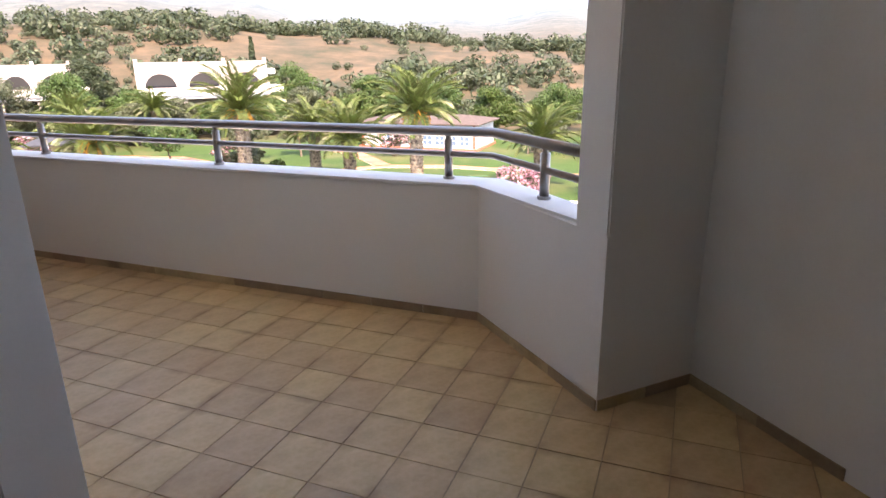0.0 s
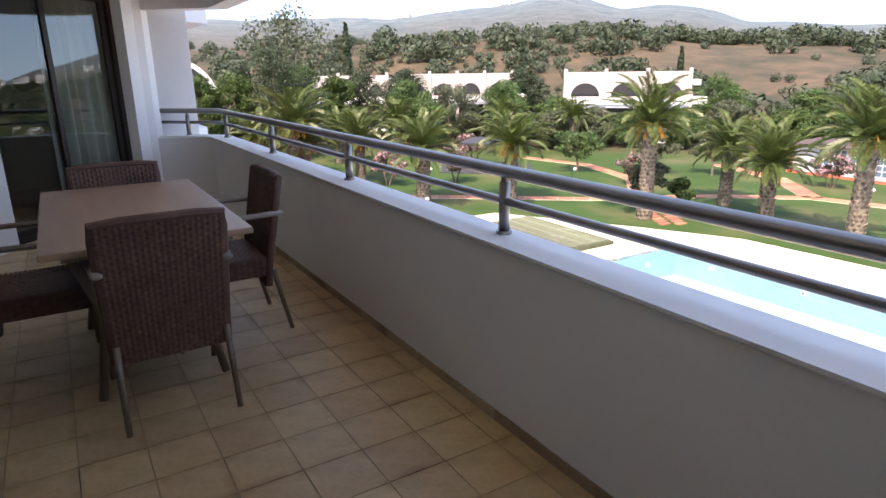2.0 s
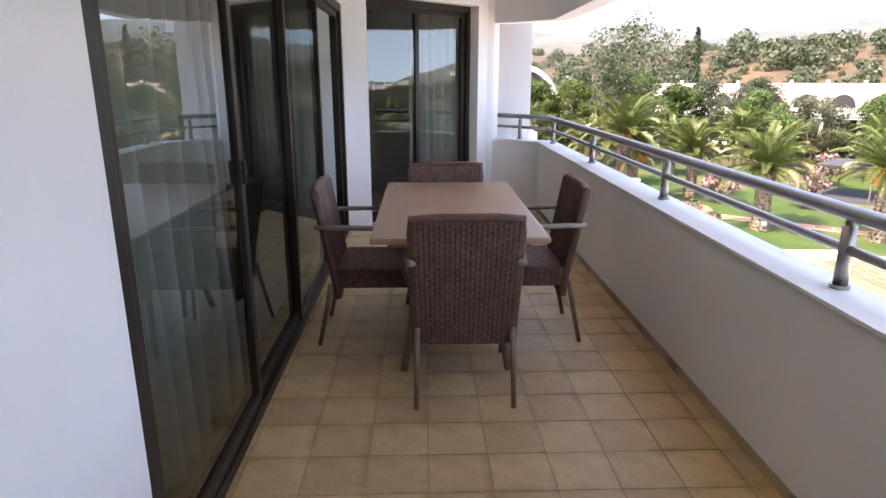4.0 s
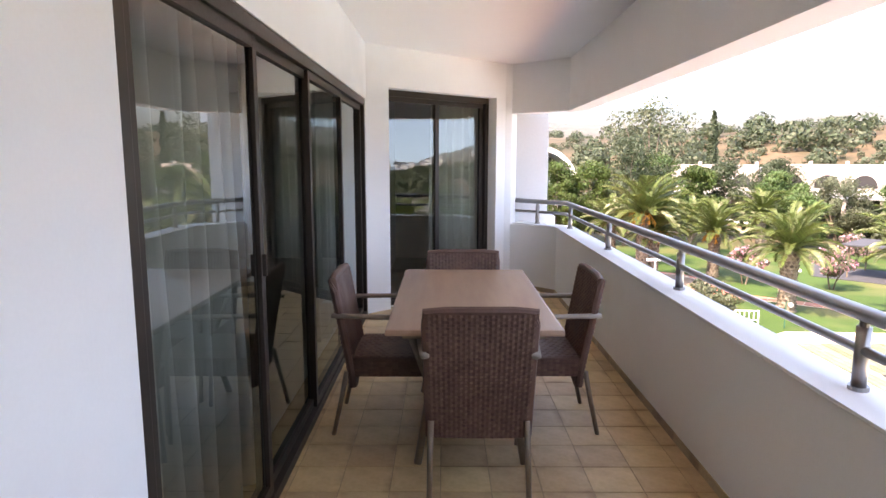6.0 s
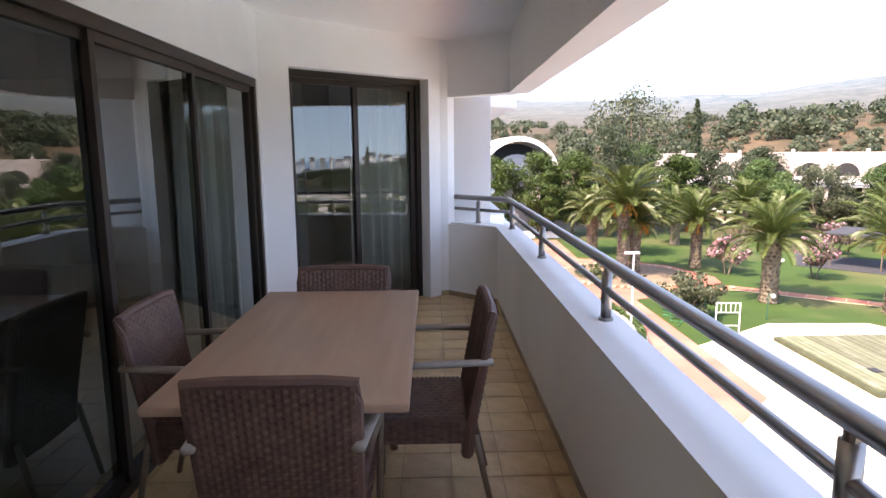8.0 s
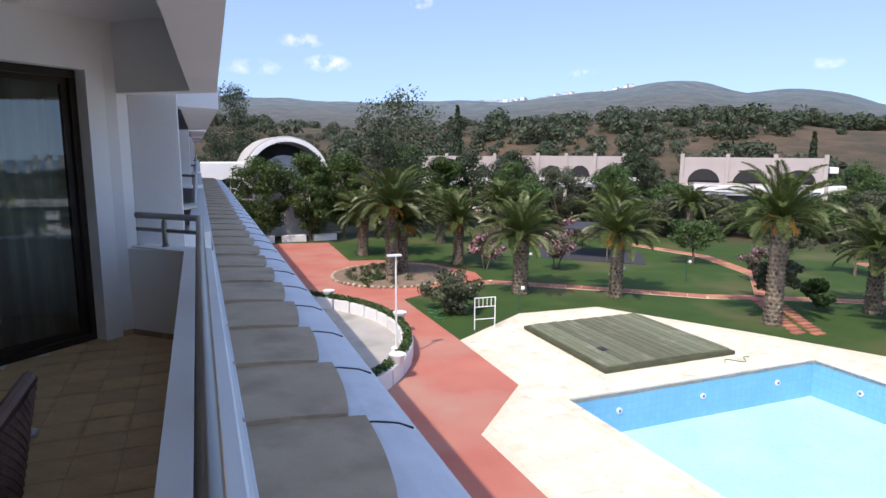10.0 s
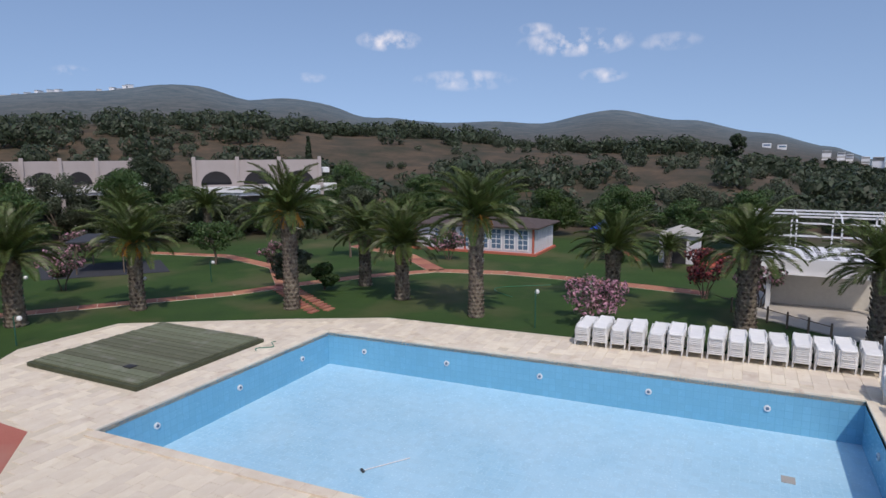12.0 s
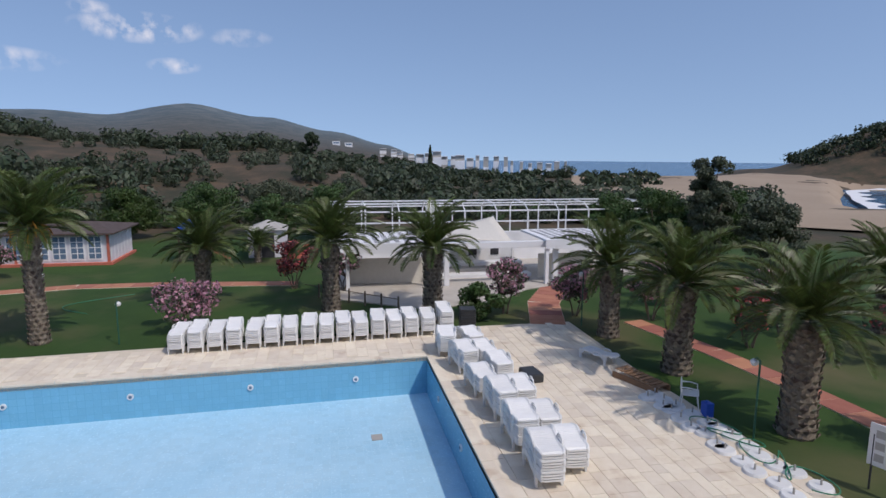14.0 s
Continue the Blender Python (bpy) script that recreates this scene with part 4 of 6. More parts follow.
for k in range(6):
    y0 = 7.56 + 8.4 * k
    f = thing("fin_wall", "white rendered divider wall between balconies", "wall", (0, y0, 0), group="divider walls", kind="structure")
    part("wall", boxm((1.74 if k == 0 else 0.3, 0.0, -0.6), (2.11, 0.22, CH + 0.2), 0.01), WHITE_OUT, f)
    if k < 5:
        n = thing("neighbour_balcony", "white neighbouring balcony with a steel rail", "balcony", (0, y0 + 0.24, 0), group="neighbouring balconies", kind="structure")
        part("parapet", prismm([(1.65, 0), (2.13, 0.55), (2.13, 7.4), (1.65, 8.1), (1.85, 8.1), (2.33, 7.5), (2.33, 0.45), (1.9, 0)], -0.6, PZ), WHITE_OUT, n)
        part("beam", prismm([(1.65, 0), (2.12, 0.55), (2.12, 7.4), (1.65, 8.1), (1.9, 8.1), (2.46, 7.5), (2.46, 0.45), (1.9, 0)], 1.91, CH + 0.2), WHITE_OUT, n)
        part("handrail", tubem([(1.8, 0, RZ), (2.2, 0.5, RZ), (2.2, 7.5, RZ), (1.8, 8.1, RZ)], 0.03, 8), STEEL, n)
        part("floor_slab", boxm((0.2, 0, -0.25), (2.14, 8.1, 0)), WHITE_OUT, n)
        part("back_wall", boxm((0.0, 0, 0), (0.2, 8.1, CH + 0.2)), WHITE_OUT, n)

# canopy of curved sheets below the parapet
canopy = thing("canopy", "weathered brown curved sheet canopy with a white outer edge", "canopy")
SEG, CY0 = 1.21, -8.53
for k in range(44):
    y0, y1 = CY0 + SEG * k, CY0 + SEG * (k + 1)
    bm = bmesh.new()
    rows = []
    for j in range(9):
        s = j / 8
        y = y0 + (y1 - y0) * s
        xo = 3.15 + 0.13 * math.sin(math.pi * 0.5 * s) ** 0.8
        lift = 0.035 * (1 - s)
        row = [bm.verts.new((2.34 + (xo - 2.34) * u, y, -0.31 + lift - 0.05 * u * u)) for u in (0, 0.25, 0.5, 0.75, 1)]
        row.append(bm.verts.new((xo + 0.004, y, -0.40 + lift)))
        rows.append(row)
    for a, b in zip(rows, rows[1:]):
        for i in range(5):
            bm.faces.new((a[i], a[i + 1], b[i + 1], b[i]))
    for e in (0, -1):
        r = rows[e]
        lo = [bm.verts.new((v.co.x, v.co.y, -0.45)) for v in r[:-1]]
        for i in range(4):
            bm.faces.new((r[i], r[i + 1], lo[i + 1], lo[i]))
    part("sheet", bm, CANOPY, canopy, smooth=False)
    part("seam", boxm((2.43, y0 + 0.05, -0.30), (2.452, y1 - 0.03, -0.262), 0.006), CANOPY_EDGE, canopy, "pale sealant seam")
    part("slit", tubem([(3.25, y0 + 0.01, -0.418), (3.36, y0, -0.424), (3.52, y0 - 0.02, -0.453), (3.63, y0 - 0.05, -0.496)], 0.009, 6), GASKET, canopy, "dark open joint")
bm = bmesh.new()
prof = [(2.9, -0.44), (3.14, -0.415), (3.34, -0.425), (3.52, -0.455), (3.62, -0.50), (3.71, -0.58), (3.78, -0.70), (3.82, -0.85), (3.84, -1.05), (2.9, -1.05)]
a = [bm.verts.new((x, CY0, z)) for x, z in prof]
b = [bm.verts.new((x, CY0 + SEG * 44, z)) for x, z in prof]
for i in range(len(prof)):
    bm.faces.new((a[i], a[(i + 1) % len(prof)], b[(i + 1) % len(prof)], b[i]))
part("edge_roll", bm, CANOPY_EDGE, canopy, "white rounded outer edge", smooth=False)

# ---- plants ----
def leaf_cloud(centres, radii, per, size, seed, squash=0.8, shell=0.55, ruffle=0.55, follow=False):
    """Many small leaf quads in clumps; returns arrays of corners."""
    g = np.random.default_rng(seed)
    c = np.repeat(np.asarray(centres, float), per, axis=0)
    r = np.repeat(np.asarray(radii, float), per)
    n = len(c)
    d = g.normal(size=(n, 3))
    d /= np.linalg.norm(d, axis=1)[:, None]
    k = (shell + (1 - shell) * g.random(n)) * r
    p = c + d * k[:, None] * np.array([1, 1, squash])
    nrm = d + g.normal(size=(n, 3)) * ruffle
    nrm /= np.linalg.norm(nrm, axis=1)[:, None]
    u = np.cross(nrm, g.normal(size=(n, 3)))
    u /= np.linalg.norm(u, axis=1)[:, None]
    v = np.cross(nrm, u)
    s = (size * (r if follow else 1.0) * (0.6 + 0.8 * g.random(n)))[:, None]
    return np.stack([p - u * s, p - v * s * 0.55, p + u * s, p + v * s * 0.55], axis=1)


def cloud_mesh(name, quads, mats, pick=None):
    n = len(quads)
    me = bpy.data.meshes.new(name)
    me.vertices.add(n * 4)
    me.vertices.foreach_set("co", quads.reshape(-1).astype(np.float32))
    me.loops.add(n * 4)
    me.loops.foreach_set("vertex_index", np.arange(n * 4, dtype=np.int32))
    me.polygons.add(n)
    me.polygons.foreach_set("loop_start", np.arange(0, n * 4, 4, dtype=np.int32))
    for m in mats:
        me.materials.append(m)
    if pick is not None:
        me.polygons.foreach_set("material_index", pick.astype(np.int32))
    me.update(calc_edges=True)
    return me


def palm_crown(seed, count=50, length=2.8):
    """Arching fronds with two ranks of narrow leaflets."""
    rnd = random.Random(seed)
    vs, fs = [], []
    for k in range(count):
        az = k * 2.39996 + rnd.uniform(-0.25, 0.25)
        up = 1.42 - 1.5 * (k / count) ** 0.9 + rnd.uniform(-0.08, 0.08)
        ln = length * rnd.uniform(0.85, 1.1) * (0.8 + 0.25 * math.sin(math.pi * min(1, k / count + 0.2)))
        droop = rnd.uniform(0.8, 1.25)
        out = Vector((math.cos(az), math.sin(az), 0))
        side = Vector((-math.sin(az), math.cos(az), 0))
        p = out * 0.12 + Vector((0, 0, 0.1 + 0.25 * (1 - k / count)))
        ang, pts = up, []
        n = 15
        for i in range(n + 1):
            pts.append((p.copy(), ang))
            p = p + (out * math.cos(ang) + Vector((0, 0, 1)) * math.sin(ang)) * ln / n
            ang -= droop * (1.1 / n) * (0.5 + 1.2 * i / n)
        for i in range(n):
            (a, aa), (b, _) = pts[i], pts[i + 1]
            w = 0.022 * (1 - i / n) + 0.006
            q = len(vs)
            vs += [a - side * w, a + side * w, b + side * w, b - side * w]
            fs.append((q, q + 1, q + 2, q + 3))
            if i < 1:
                continue
            upv = (out * -math.sin(aa) + Vector((0, 0, 1)) * math.cos(aa))
            fwd = (out * math.cos(aa) + Vector((0, 0, 1)) * math.sin(aa))
            for h in (0.0, 0.33, 0.67):
                o = a.lerp(b, h)
                s = (i + h) / n
                L = 0.44 * math.sin(math.pi * min(0.97, 0.12 + 0.86 * s)) ** 0.7 * ln / 2.5 + 0.05
                for sg in (-1, 1):
                    d = (side * sg * 0.75 + fwd * 0.7 + upv * rnd.uniform(0.28, 0.48)).normalized()
                    tip = o + d * L * rnd.uniform(0.85, 1.1) + Vector((0, 0, -0.07 * L))
                    wv = fwd * 0.036
                    q = len(vs)
                    m = o.lerp(tip, 0.5) + Vector((0, 0, 0.02))
                    vs += [o - wv * 0.5, m - wv, tip, m + wv]
                    fs.append((q, q + 1, q + 2, q + 3))
    return mesh_of("crown", vs, fs, FROND)


def palm_trunk(h, r, seed):
    """A stout trunk covered with rows of cut leaf bases."""
    rnd = random.Random(seed)
    bm = bmesh.new()
    prof = [(0, 1.15), (0.15, 1.05), (0.5, 0.97), (0.82, 1.06), (0.94, 1.22), (1.0, 0.95)]
    rings, n = [], 12
    for s, k in prof:
        rings.append([bm.verts.new((r * 0.9 * k * math.cos(2 * math.pi * i / n), r * 0.9 * k * math.sin(2 * math.pi * i / n), h * s)) for i in range(n)])
    for a, b in zip(rings, rings[1:]):
        for i in range(n):
            bm.faces.new((a[i], a[(i + 1) % n], b[(i + 1) % n], b[i]))
    bm.faces.new(rings[-1])
    rows = int(h / 0.19)
    for j in range(rows):
        z = h * (j + 0.3) / rows
        k = lerp_table(prof, z / h)
        m = 10
        for i in range(m):
            a = 2 * math.pi * (i + 0.5 * (j % 2)) / m + rnd.uniform(-0.05, 0.05)
            c, s = math.cos(a), math.sin(a)
            rr = r * k * 0.92
            w, hh, dp = rr * math.pi / m * 0.9, 0.11, 0.065 + rnd.random() * 0.025
            o = Vector((rr * c, rr * s, z))
            t = Vector((-s, c, 0))
            nv = Vector((c, s, 0))
            p = [bm.verts.new(o - t * w), bm.verts.new(o + Vector((0, 0, -hh))), bm.verts.new(o + t * w), bm.verts.new(o + Vector((0, 0, hh * 0.9)) + nv * dp * 0.7), bm.verts.new(o + nv * dp + Vector((0, 0, hh * 0.35)))]
            for f in ((0, 1, 4), (1, 2, 4), (2, 3, 4), (3, 0, 4)):
                bm.faces.new([p[q] for q in f])
    return bm


CROWNS = [palm_crown(s) for s in (1, 2, 3)]


def fruit_mesh(seed):
    rnd = random.Random(seed)
    bm = bmesh.new()
    for k in range(26):
        a = rnd.uniform(0, 6.28)
        o = Vector((0.12 * math.cos(a), 0.12 * math.sin(a), 0.15))
        e = Vector((rnd.uniform(0.45, 0.8) * math.cos(a), rnd.uniform(0.45, 0.8) * math.sin(a), rnd.uniform(-0.3, 0.25)))
        tube(bm, [o, o.lerp(e, 0.6) + Vector((0, 0, 0.16)), e], 0.016, 5)
        for q in range(7):
            tube(bm, [e, e + Vector((rnd.uniform(-0.12, 0.12), rnd.uniform(-0.12, 0.12), -rnd.uniform(0.15, 0.35)))], 0.013, 4)
    return bm_mesh("inflorescence", bm, FRUIT)


FRUITS = fruit_mesh(7)


def palm(x, y, h, size=1.0, r=0.3, fruit=True, seed=0, label="stout date palm with a scaly trunk on the lawn", z=GZ):
    t = thing("date_palm", label, "palm tree", (x, y, z - 0.02), (seed * 73) % 360, group="garden palms")
    part("trunk", palm_trunk(h, r * (1.0 if fruit else 1.14), seed), BARK, t)
    c = part("crown", CROWNS[seed % 3], FROND, t, "arching green fronds")
    c.location, c.scale = (0, 0, h - 0.1), (size * 0.94,) * 3
    if fruit:
        f = part("inflorescence", FRUITS, FRUIT, t, "orange fruit stalks")
        f.location = (0, 0, h - 0.05)


PALMS = [(18.32, 31.1, 3.1, 1.05, 0.36, 0), (18.57, 40.4, 2.9, 1.0, 0.34, 1), (22.73, 28.6, 3.3, 1.0, 0.34, 1), (26.15, 21.7, 4.7, 1.1, 0.36, 1), (28.65, 12.75, 4.6, 1.1, 0.34, 1),
         (32.4, 21.4, 3.0, 0.95, 0.3, 0), (30.3, 17.7, 2.9, 1.0, 0.32, 0), (34.4, 7.5, 2.7, 1.0, 0.33, 0), (31.88, 1.25, 3.3, 1.05, 0.36, 0), (30.47, -3.47, 3.1, 1.0, 0.4, 0),
         (21.19, -10.56, 3.1, 1.0, 0.42, 0), (16.2, -11.15, 3.2, 0.96, 0.42, 0), (25.6, -10.1, 2.9, 1.0, 0.36, 0), (12.95, 37.6, 4.3, 1.15, 0.34, 1), (13.95, 38.4, 3.1, 1.0, 0.3, 1),
         (13.3, 46.0, 2.9, 0.95, 0.34, 0), (15.6, 45.5, 2.7, 0.95, 0.3, 0), (41.0, 43.0, 3.2, 0.9, 0.28, 0), (35.5, 46.0, 3.0, 1.0, 0.3, 0), (27.5, 52.0, 3.0, 1.0, 0.3, 0),
         (21.0, 50.0, 2.6, 0.95, 0.3, 0), (24.0, -22.0, 2.4, 1.0, 0.32, 0), (45.8, 6.0, 1.2, 0.6, 0.2, 0)]
for i, (x, y, h, s, r, f) in enumerate(PALMS):
    palm(x, y, h, s, r, bool(f), i, "tall date palm with a scaly trunk and orange stalks" if f else "stout date palm with a scaly trunk on the lawn")


def tree(name, label, x, y, h, crown_r, mat, seed, trunk_h=None, z=GZ, leaf=0.13, per=130, clumps=22, squash=0.75, blossom=None, blossom_share=0.4, trunk_r=0.12, stems=1, category="tree", group=""):
    rnd = random.Random(seed)
    t = thing(name, label, category, (x, y, z - 0.03), 0, group=group)
    trunk_h = h * 0.35 if trunk_h is None else trunk_h
    bm = bmesh.new()
    cs, rs = [], []
    heart = trunk_h + (h - trunk_h) * 0.5
    for k in range(clumps):
        a, q = rnd.uniform(0, 6.283), rnd.random() ** 0.5
        zz = rnd.uniform(-1, 1)
        rad = crown_r * q * math.sqrt(max(0.05, 1 - zz * zz)) * rnd.uniform(0.8, 1.1)
        cs.append((rad * math.cos(a), rad * math.sin(a), heart + zz * (h - trunk_h) * 0.45))
        rs.append(crown_r * rnd.uniform(0.22, 0.42))
    for s in range(stems):
        a = 6.283 * s / max(1, stems) + 0.4
        off = 0.12 * (stems > 1)
        base = Vector((off * math.cos(a), off * math.sin(a), 0))
        top = Vector((crown_r * 0.35 * math.cos(a) * (stems > 1) + rnd.uniform(-0.1, 0.1), crown_r * 0.35 * math.sin(a) * (stems > 1), trunk_h))
        tube(bm, [base, base.lerp(top, 0.5) + Vector((rnd.uniform(-0.08, 0.08), rnd.uniform(-0.08, 0.08), 0)), top], trunk_r / math.sqrt(stems), 7, trunk_r * 0.6 / math.sqrt(stems))
        for c in cs[s::stems][:8]:
            e = Vector(c)
            tube(bm, [top, top.lerp(e, 0.55) + Vector((0, 0, 0.08 * h * 0.3)), e], trunk_r * 0.42, 5, 0.012)
        part("trunk" if stems == 1 else "stem", bm, WOODBARK, t)
        bm = bmesh.new()
    bm.free()
    quads = leaf_cloud(cs, rs, per, leaf, seed, squash)
    mats = [mat] + ([blossom] if blossom else [])
    pick = (np.random.default_rng(seed).random(len(quads)) < blossom_share).astype(int) if blossom else None
    part("crown", cloud_mesh("crown", quads, mats, pick), mat, t)
    return t


OLE = [(29.6, 7.6, 2.0, 1.55, PINK, 0.6), (37.0, 3.2, 2.6, 1.4, PURPLE, 0.22), (36.2, 0.6, 2.2, 1.3, PINK, 0.35), (29.9, -6.9, 2.5, 1.15, PINK, 0.5), (28.9, -10.0, 2.4, 1.25, PINK, 0.55),
       (27.6, -13.2, 2.6, 1.4, PINK, 0.4), (23.2, -15.0, 2.4, 1.2, CRIMSON, 0.35), (14.6, -14.2, 2.5, 1.3, CRIMSON, 0.5), (24.5, -17.5, 2.8, 1.6, PINK, 0.3), (30.0, -15.5, 2.6, 1.5, CRIMSON, 0.3),
       (33.0, 28.6, 2.0, 1.0, PINK, 0.35), (42.5, 20.8, 2.2, 1.2, PINK, 0.35), (24.0, 36.5, 2.4, 1.3, PINK, 0.4), (19.5, 38.0, 2.2, 1.3, PINK, 0.45), (30.5, 44.5, 2.2, 1.2, PINK, 0.4), (20.5, -19.5, 2.8, 1.7, CRIMSON, 0.3)]
for i, (x, y, h, r, bl, sh) in enumerate(OLE):
    tree("oleander", "many-stemmed oleander in %s bloom on the lawn" % {PINK: "pink", CRIMSON: "red", PURPLE: "dark purple"}[bl], x, y, h, r, OLIVE if bl != PURPLE else PURPLE, 100 + i, trunk_h=h * 0.38, leaf=0.085, per=110, clumps=20, blossom=bl if bl != PURPLE else CRIMSON, blossom_share=sh, trunk_r=0.09, stems=4, category="shrub", group="oleanders")
# small trees on the lawn
for i, (x, y, h, r, mat, lb) in enumerate([(34.0, 35.0, 3.2, 1.8, LEAF, "small leafy green fruit tree on the lawn"), (13.4, 28.6, 2.0, 1.5, OLIVE, "low spreading shrub beside the red path"), (30.4, 22.9, 1.5, 0.9, LEAF, "dense clipped green bush on the lawn"),
                                          (29.2, -5.4, 1.5, 1.1, LEAF, "low dense green bush beside the deck"), (28.6, 23.6, 2.6, 1.0, OLIVE, "thin half-bare grey tree on the lawn"), (48, 9.5, 2.6, 1.5, OLIVE, "grey-green shrub beside the playground"),
                                          (40.5, 28.0, 3.6, 1.7, OLIVE, "silvery olive tree on the lawn"), (38.0, 31.0, 3.4, 1.6, OLIVE, "silvery olive tree on the lawn")]):
    tree("garden_tree" if h > 1.6 else "bush", lb, x, y, h, r, mat, 200 + i, trunk_h=0.3 if h < 2.1 else None, leaf=0.09, per=150, clumps=22, trunk_r=0.07 if h < 2.1 else 0.1, stems=1 if i != 1 else 4, category="tree" if h > 2.1 else "bush")
# dense screen of trees at the garden's edge
SCREEN = [(7.0, 55.2, 7.3, 2.5, HEDGE), (10.9, 54.6, 7.3, 2.4, HEDGE), (14.0, 55.5, 7.4, 2.5, HEDGE), (17.0, 55.0, 9.5, 3.2, DARKLEAF), (20.5, 58.0, 8.0, 3.0, LEAF), (24.5, 58.5, 7.0, 2.6, HEDGE), (28.0, 61.0, 7.5, 3.0, DARKLEAF),
          (33.0, 60.0, 6.5, 2.8, LEAF), (37.0, 57.0, 6.2, 2.8, OLIVE), (40.5, 53.0, 6.5, 2.7, LEAF), (57.5, 40.0, 6.8, 2.6, LEAF), (36.0, 66.0, 7.5, 3.0, DARKLEAF), (46.0, 57.0, 7.4, 2.6, DARKLEAF), (31.0, 53.0, 4.6, 2.3, LEAF),
          (62.0, 33.0, 5.4, 2.6, LEAF), (54.0, 30.5, 4.2, 2.2, HEDGE), (60.0, 24.5, 4.6, 2.6, LEAF), (59.0, 18.0, 4.2, 2.4, HEDGE), (62.0, 12.0, 4.4, 2.6, LEAF), (60.0, 6.0, 4.8, 2.6, OLIVE), (57.0, 1.0, 4.6, 2.4, LEAF), (53.5, -1.0, 4.4, 2.2, OLIVE),
          (52.5, 5.5, 4.0, 2.0, LEAF), (56.0, 28.0, 3.6, 2.0, LEAF), (39.3, -23.8, 7.6, 1.5, OLIVE), (40.6, -24.6, 6.2, 1.7, OLIVE), (43.5, -22.5, 4.9, 2.3, LEAF), (47.0, -20.5, 4.2, 2.2, LEAF), (37.2, -26.9, 4.6, 1.9, OLIVE), (41.8, -26.4, 5.4, 2.2, LEAF),
          (5.6, 77.0, 15.0, 4.0, DARKLEAF), (44.0, 49.0, 4.6, 2.4, LEAF), (38.5, 48.5, 4.6, 2.2, LEAF), (46.5, 45.5, 3.6, 2.2, OLIVE), (49.0, 43.0, 3.4, 2.0, LEAF), (51.5, 39.5, 3.8, 2.2, LEAF), (54.5, 37.0, 4.4, 2.2, OLIVE), (42.0, 46.5, 3.6, 2.0, OLIVE)]
for i, (x, y, h, r, mat) in enumerate(SCREEN):
    tree("screen_tree", {HEDGE: "bright yellow-green leafy tree at the garden's edge", LEAF: "dense green leafy tree at the garden's edge", DARKLEAF: "tall dark green tree at the garden's edge", OLIVE: "grey-green leafy tree at the garden's edge"}[mat],
         x, y, h, r, mat, 300 + i, trunk_h=h * 0.12, leaf=0.095, per=290, clumps=50, trunk_r=0.2, group="garden edge trees")
tree("feathery_tree", "tall airy tree with feathery grey-green boughs", 21.0, 60.5, 13.4, 4.4, OLIVE, 400, trunk_h=3.0, leaf=0.15, per=90, clumps=60, trunk_r=0.28)


def cypress(x, y, h, r, seed, z=GZ):
    rnd = random.Random(seed)
    t = thing("cypress", "slim dark green column-shaped cypress", "tree", (x, y, z), 0, group="cypresses")
    part("trunk", tubem([(0, 0, -0.3), (0, 0, h * 0.9)], 0.14, 7, 0.02), WOODBARK, t)
    cs, rs = [], []
    for k in range(40):
        s = k / 39
        cs.append((rnd.uniform(-0.12, 0.12) * r, rnd.uniform(-0.12, 0.12) * r, h * (0.04 + 0.92 * s)))
        rs.append(max(0.16, r * (1 - s) ** 0.5))
    part("crown", cloud_mesh("crown", leaf_cloud(cs, rs, 110, 0.17, seed, 1.3), [DARKLEAF]), DARKLEAF, t)


def far_spot(bearing, r):
    x, y = r * math.sin(radians(bearing)), r * math.cos(radians(bearing))
    return x, y, ground_height(x, y)


for b, r, h, w in ((23.6, 93, 11.5, 1.0), (38.9, 90, 8.5, 0.8), (52.0, 96, 7.5, 0.7), (99.2, 175, 8.0, 0.9)):
    x, y, z = far_spot(b, r)
    cypress(x, y, h, w, int(b * 10), z)
x, y, z = far_spot(88.6, 165)
tree("lone_tree", "lone dark tree standing on the hill's ridge", x, y, 6.5, 2.6, DARKLEAF, 410, trunk_h=1.6, z=z, leaf=0.3, per=80, clumps=24, trunk_r=0.2)


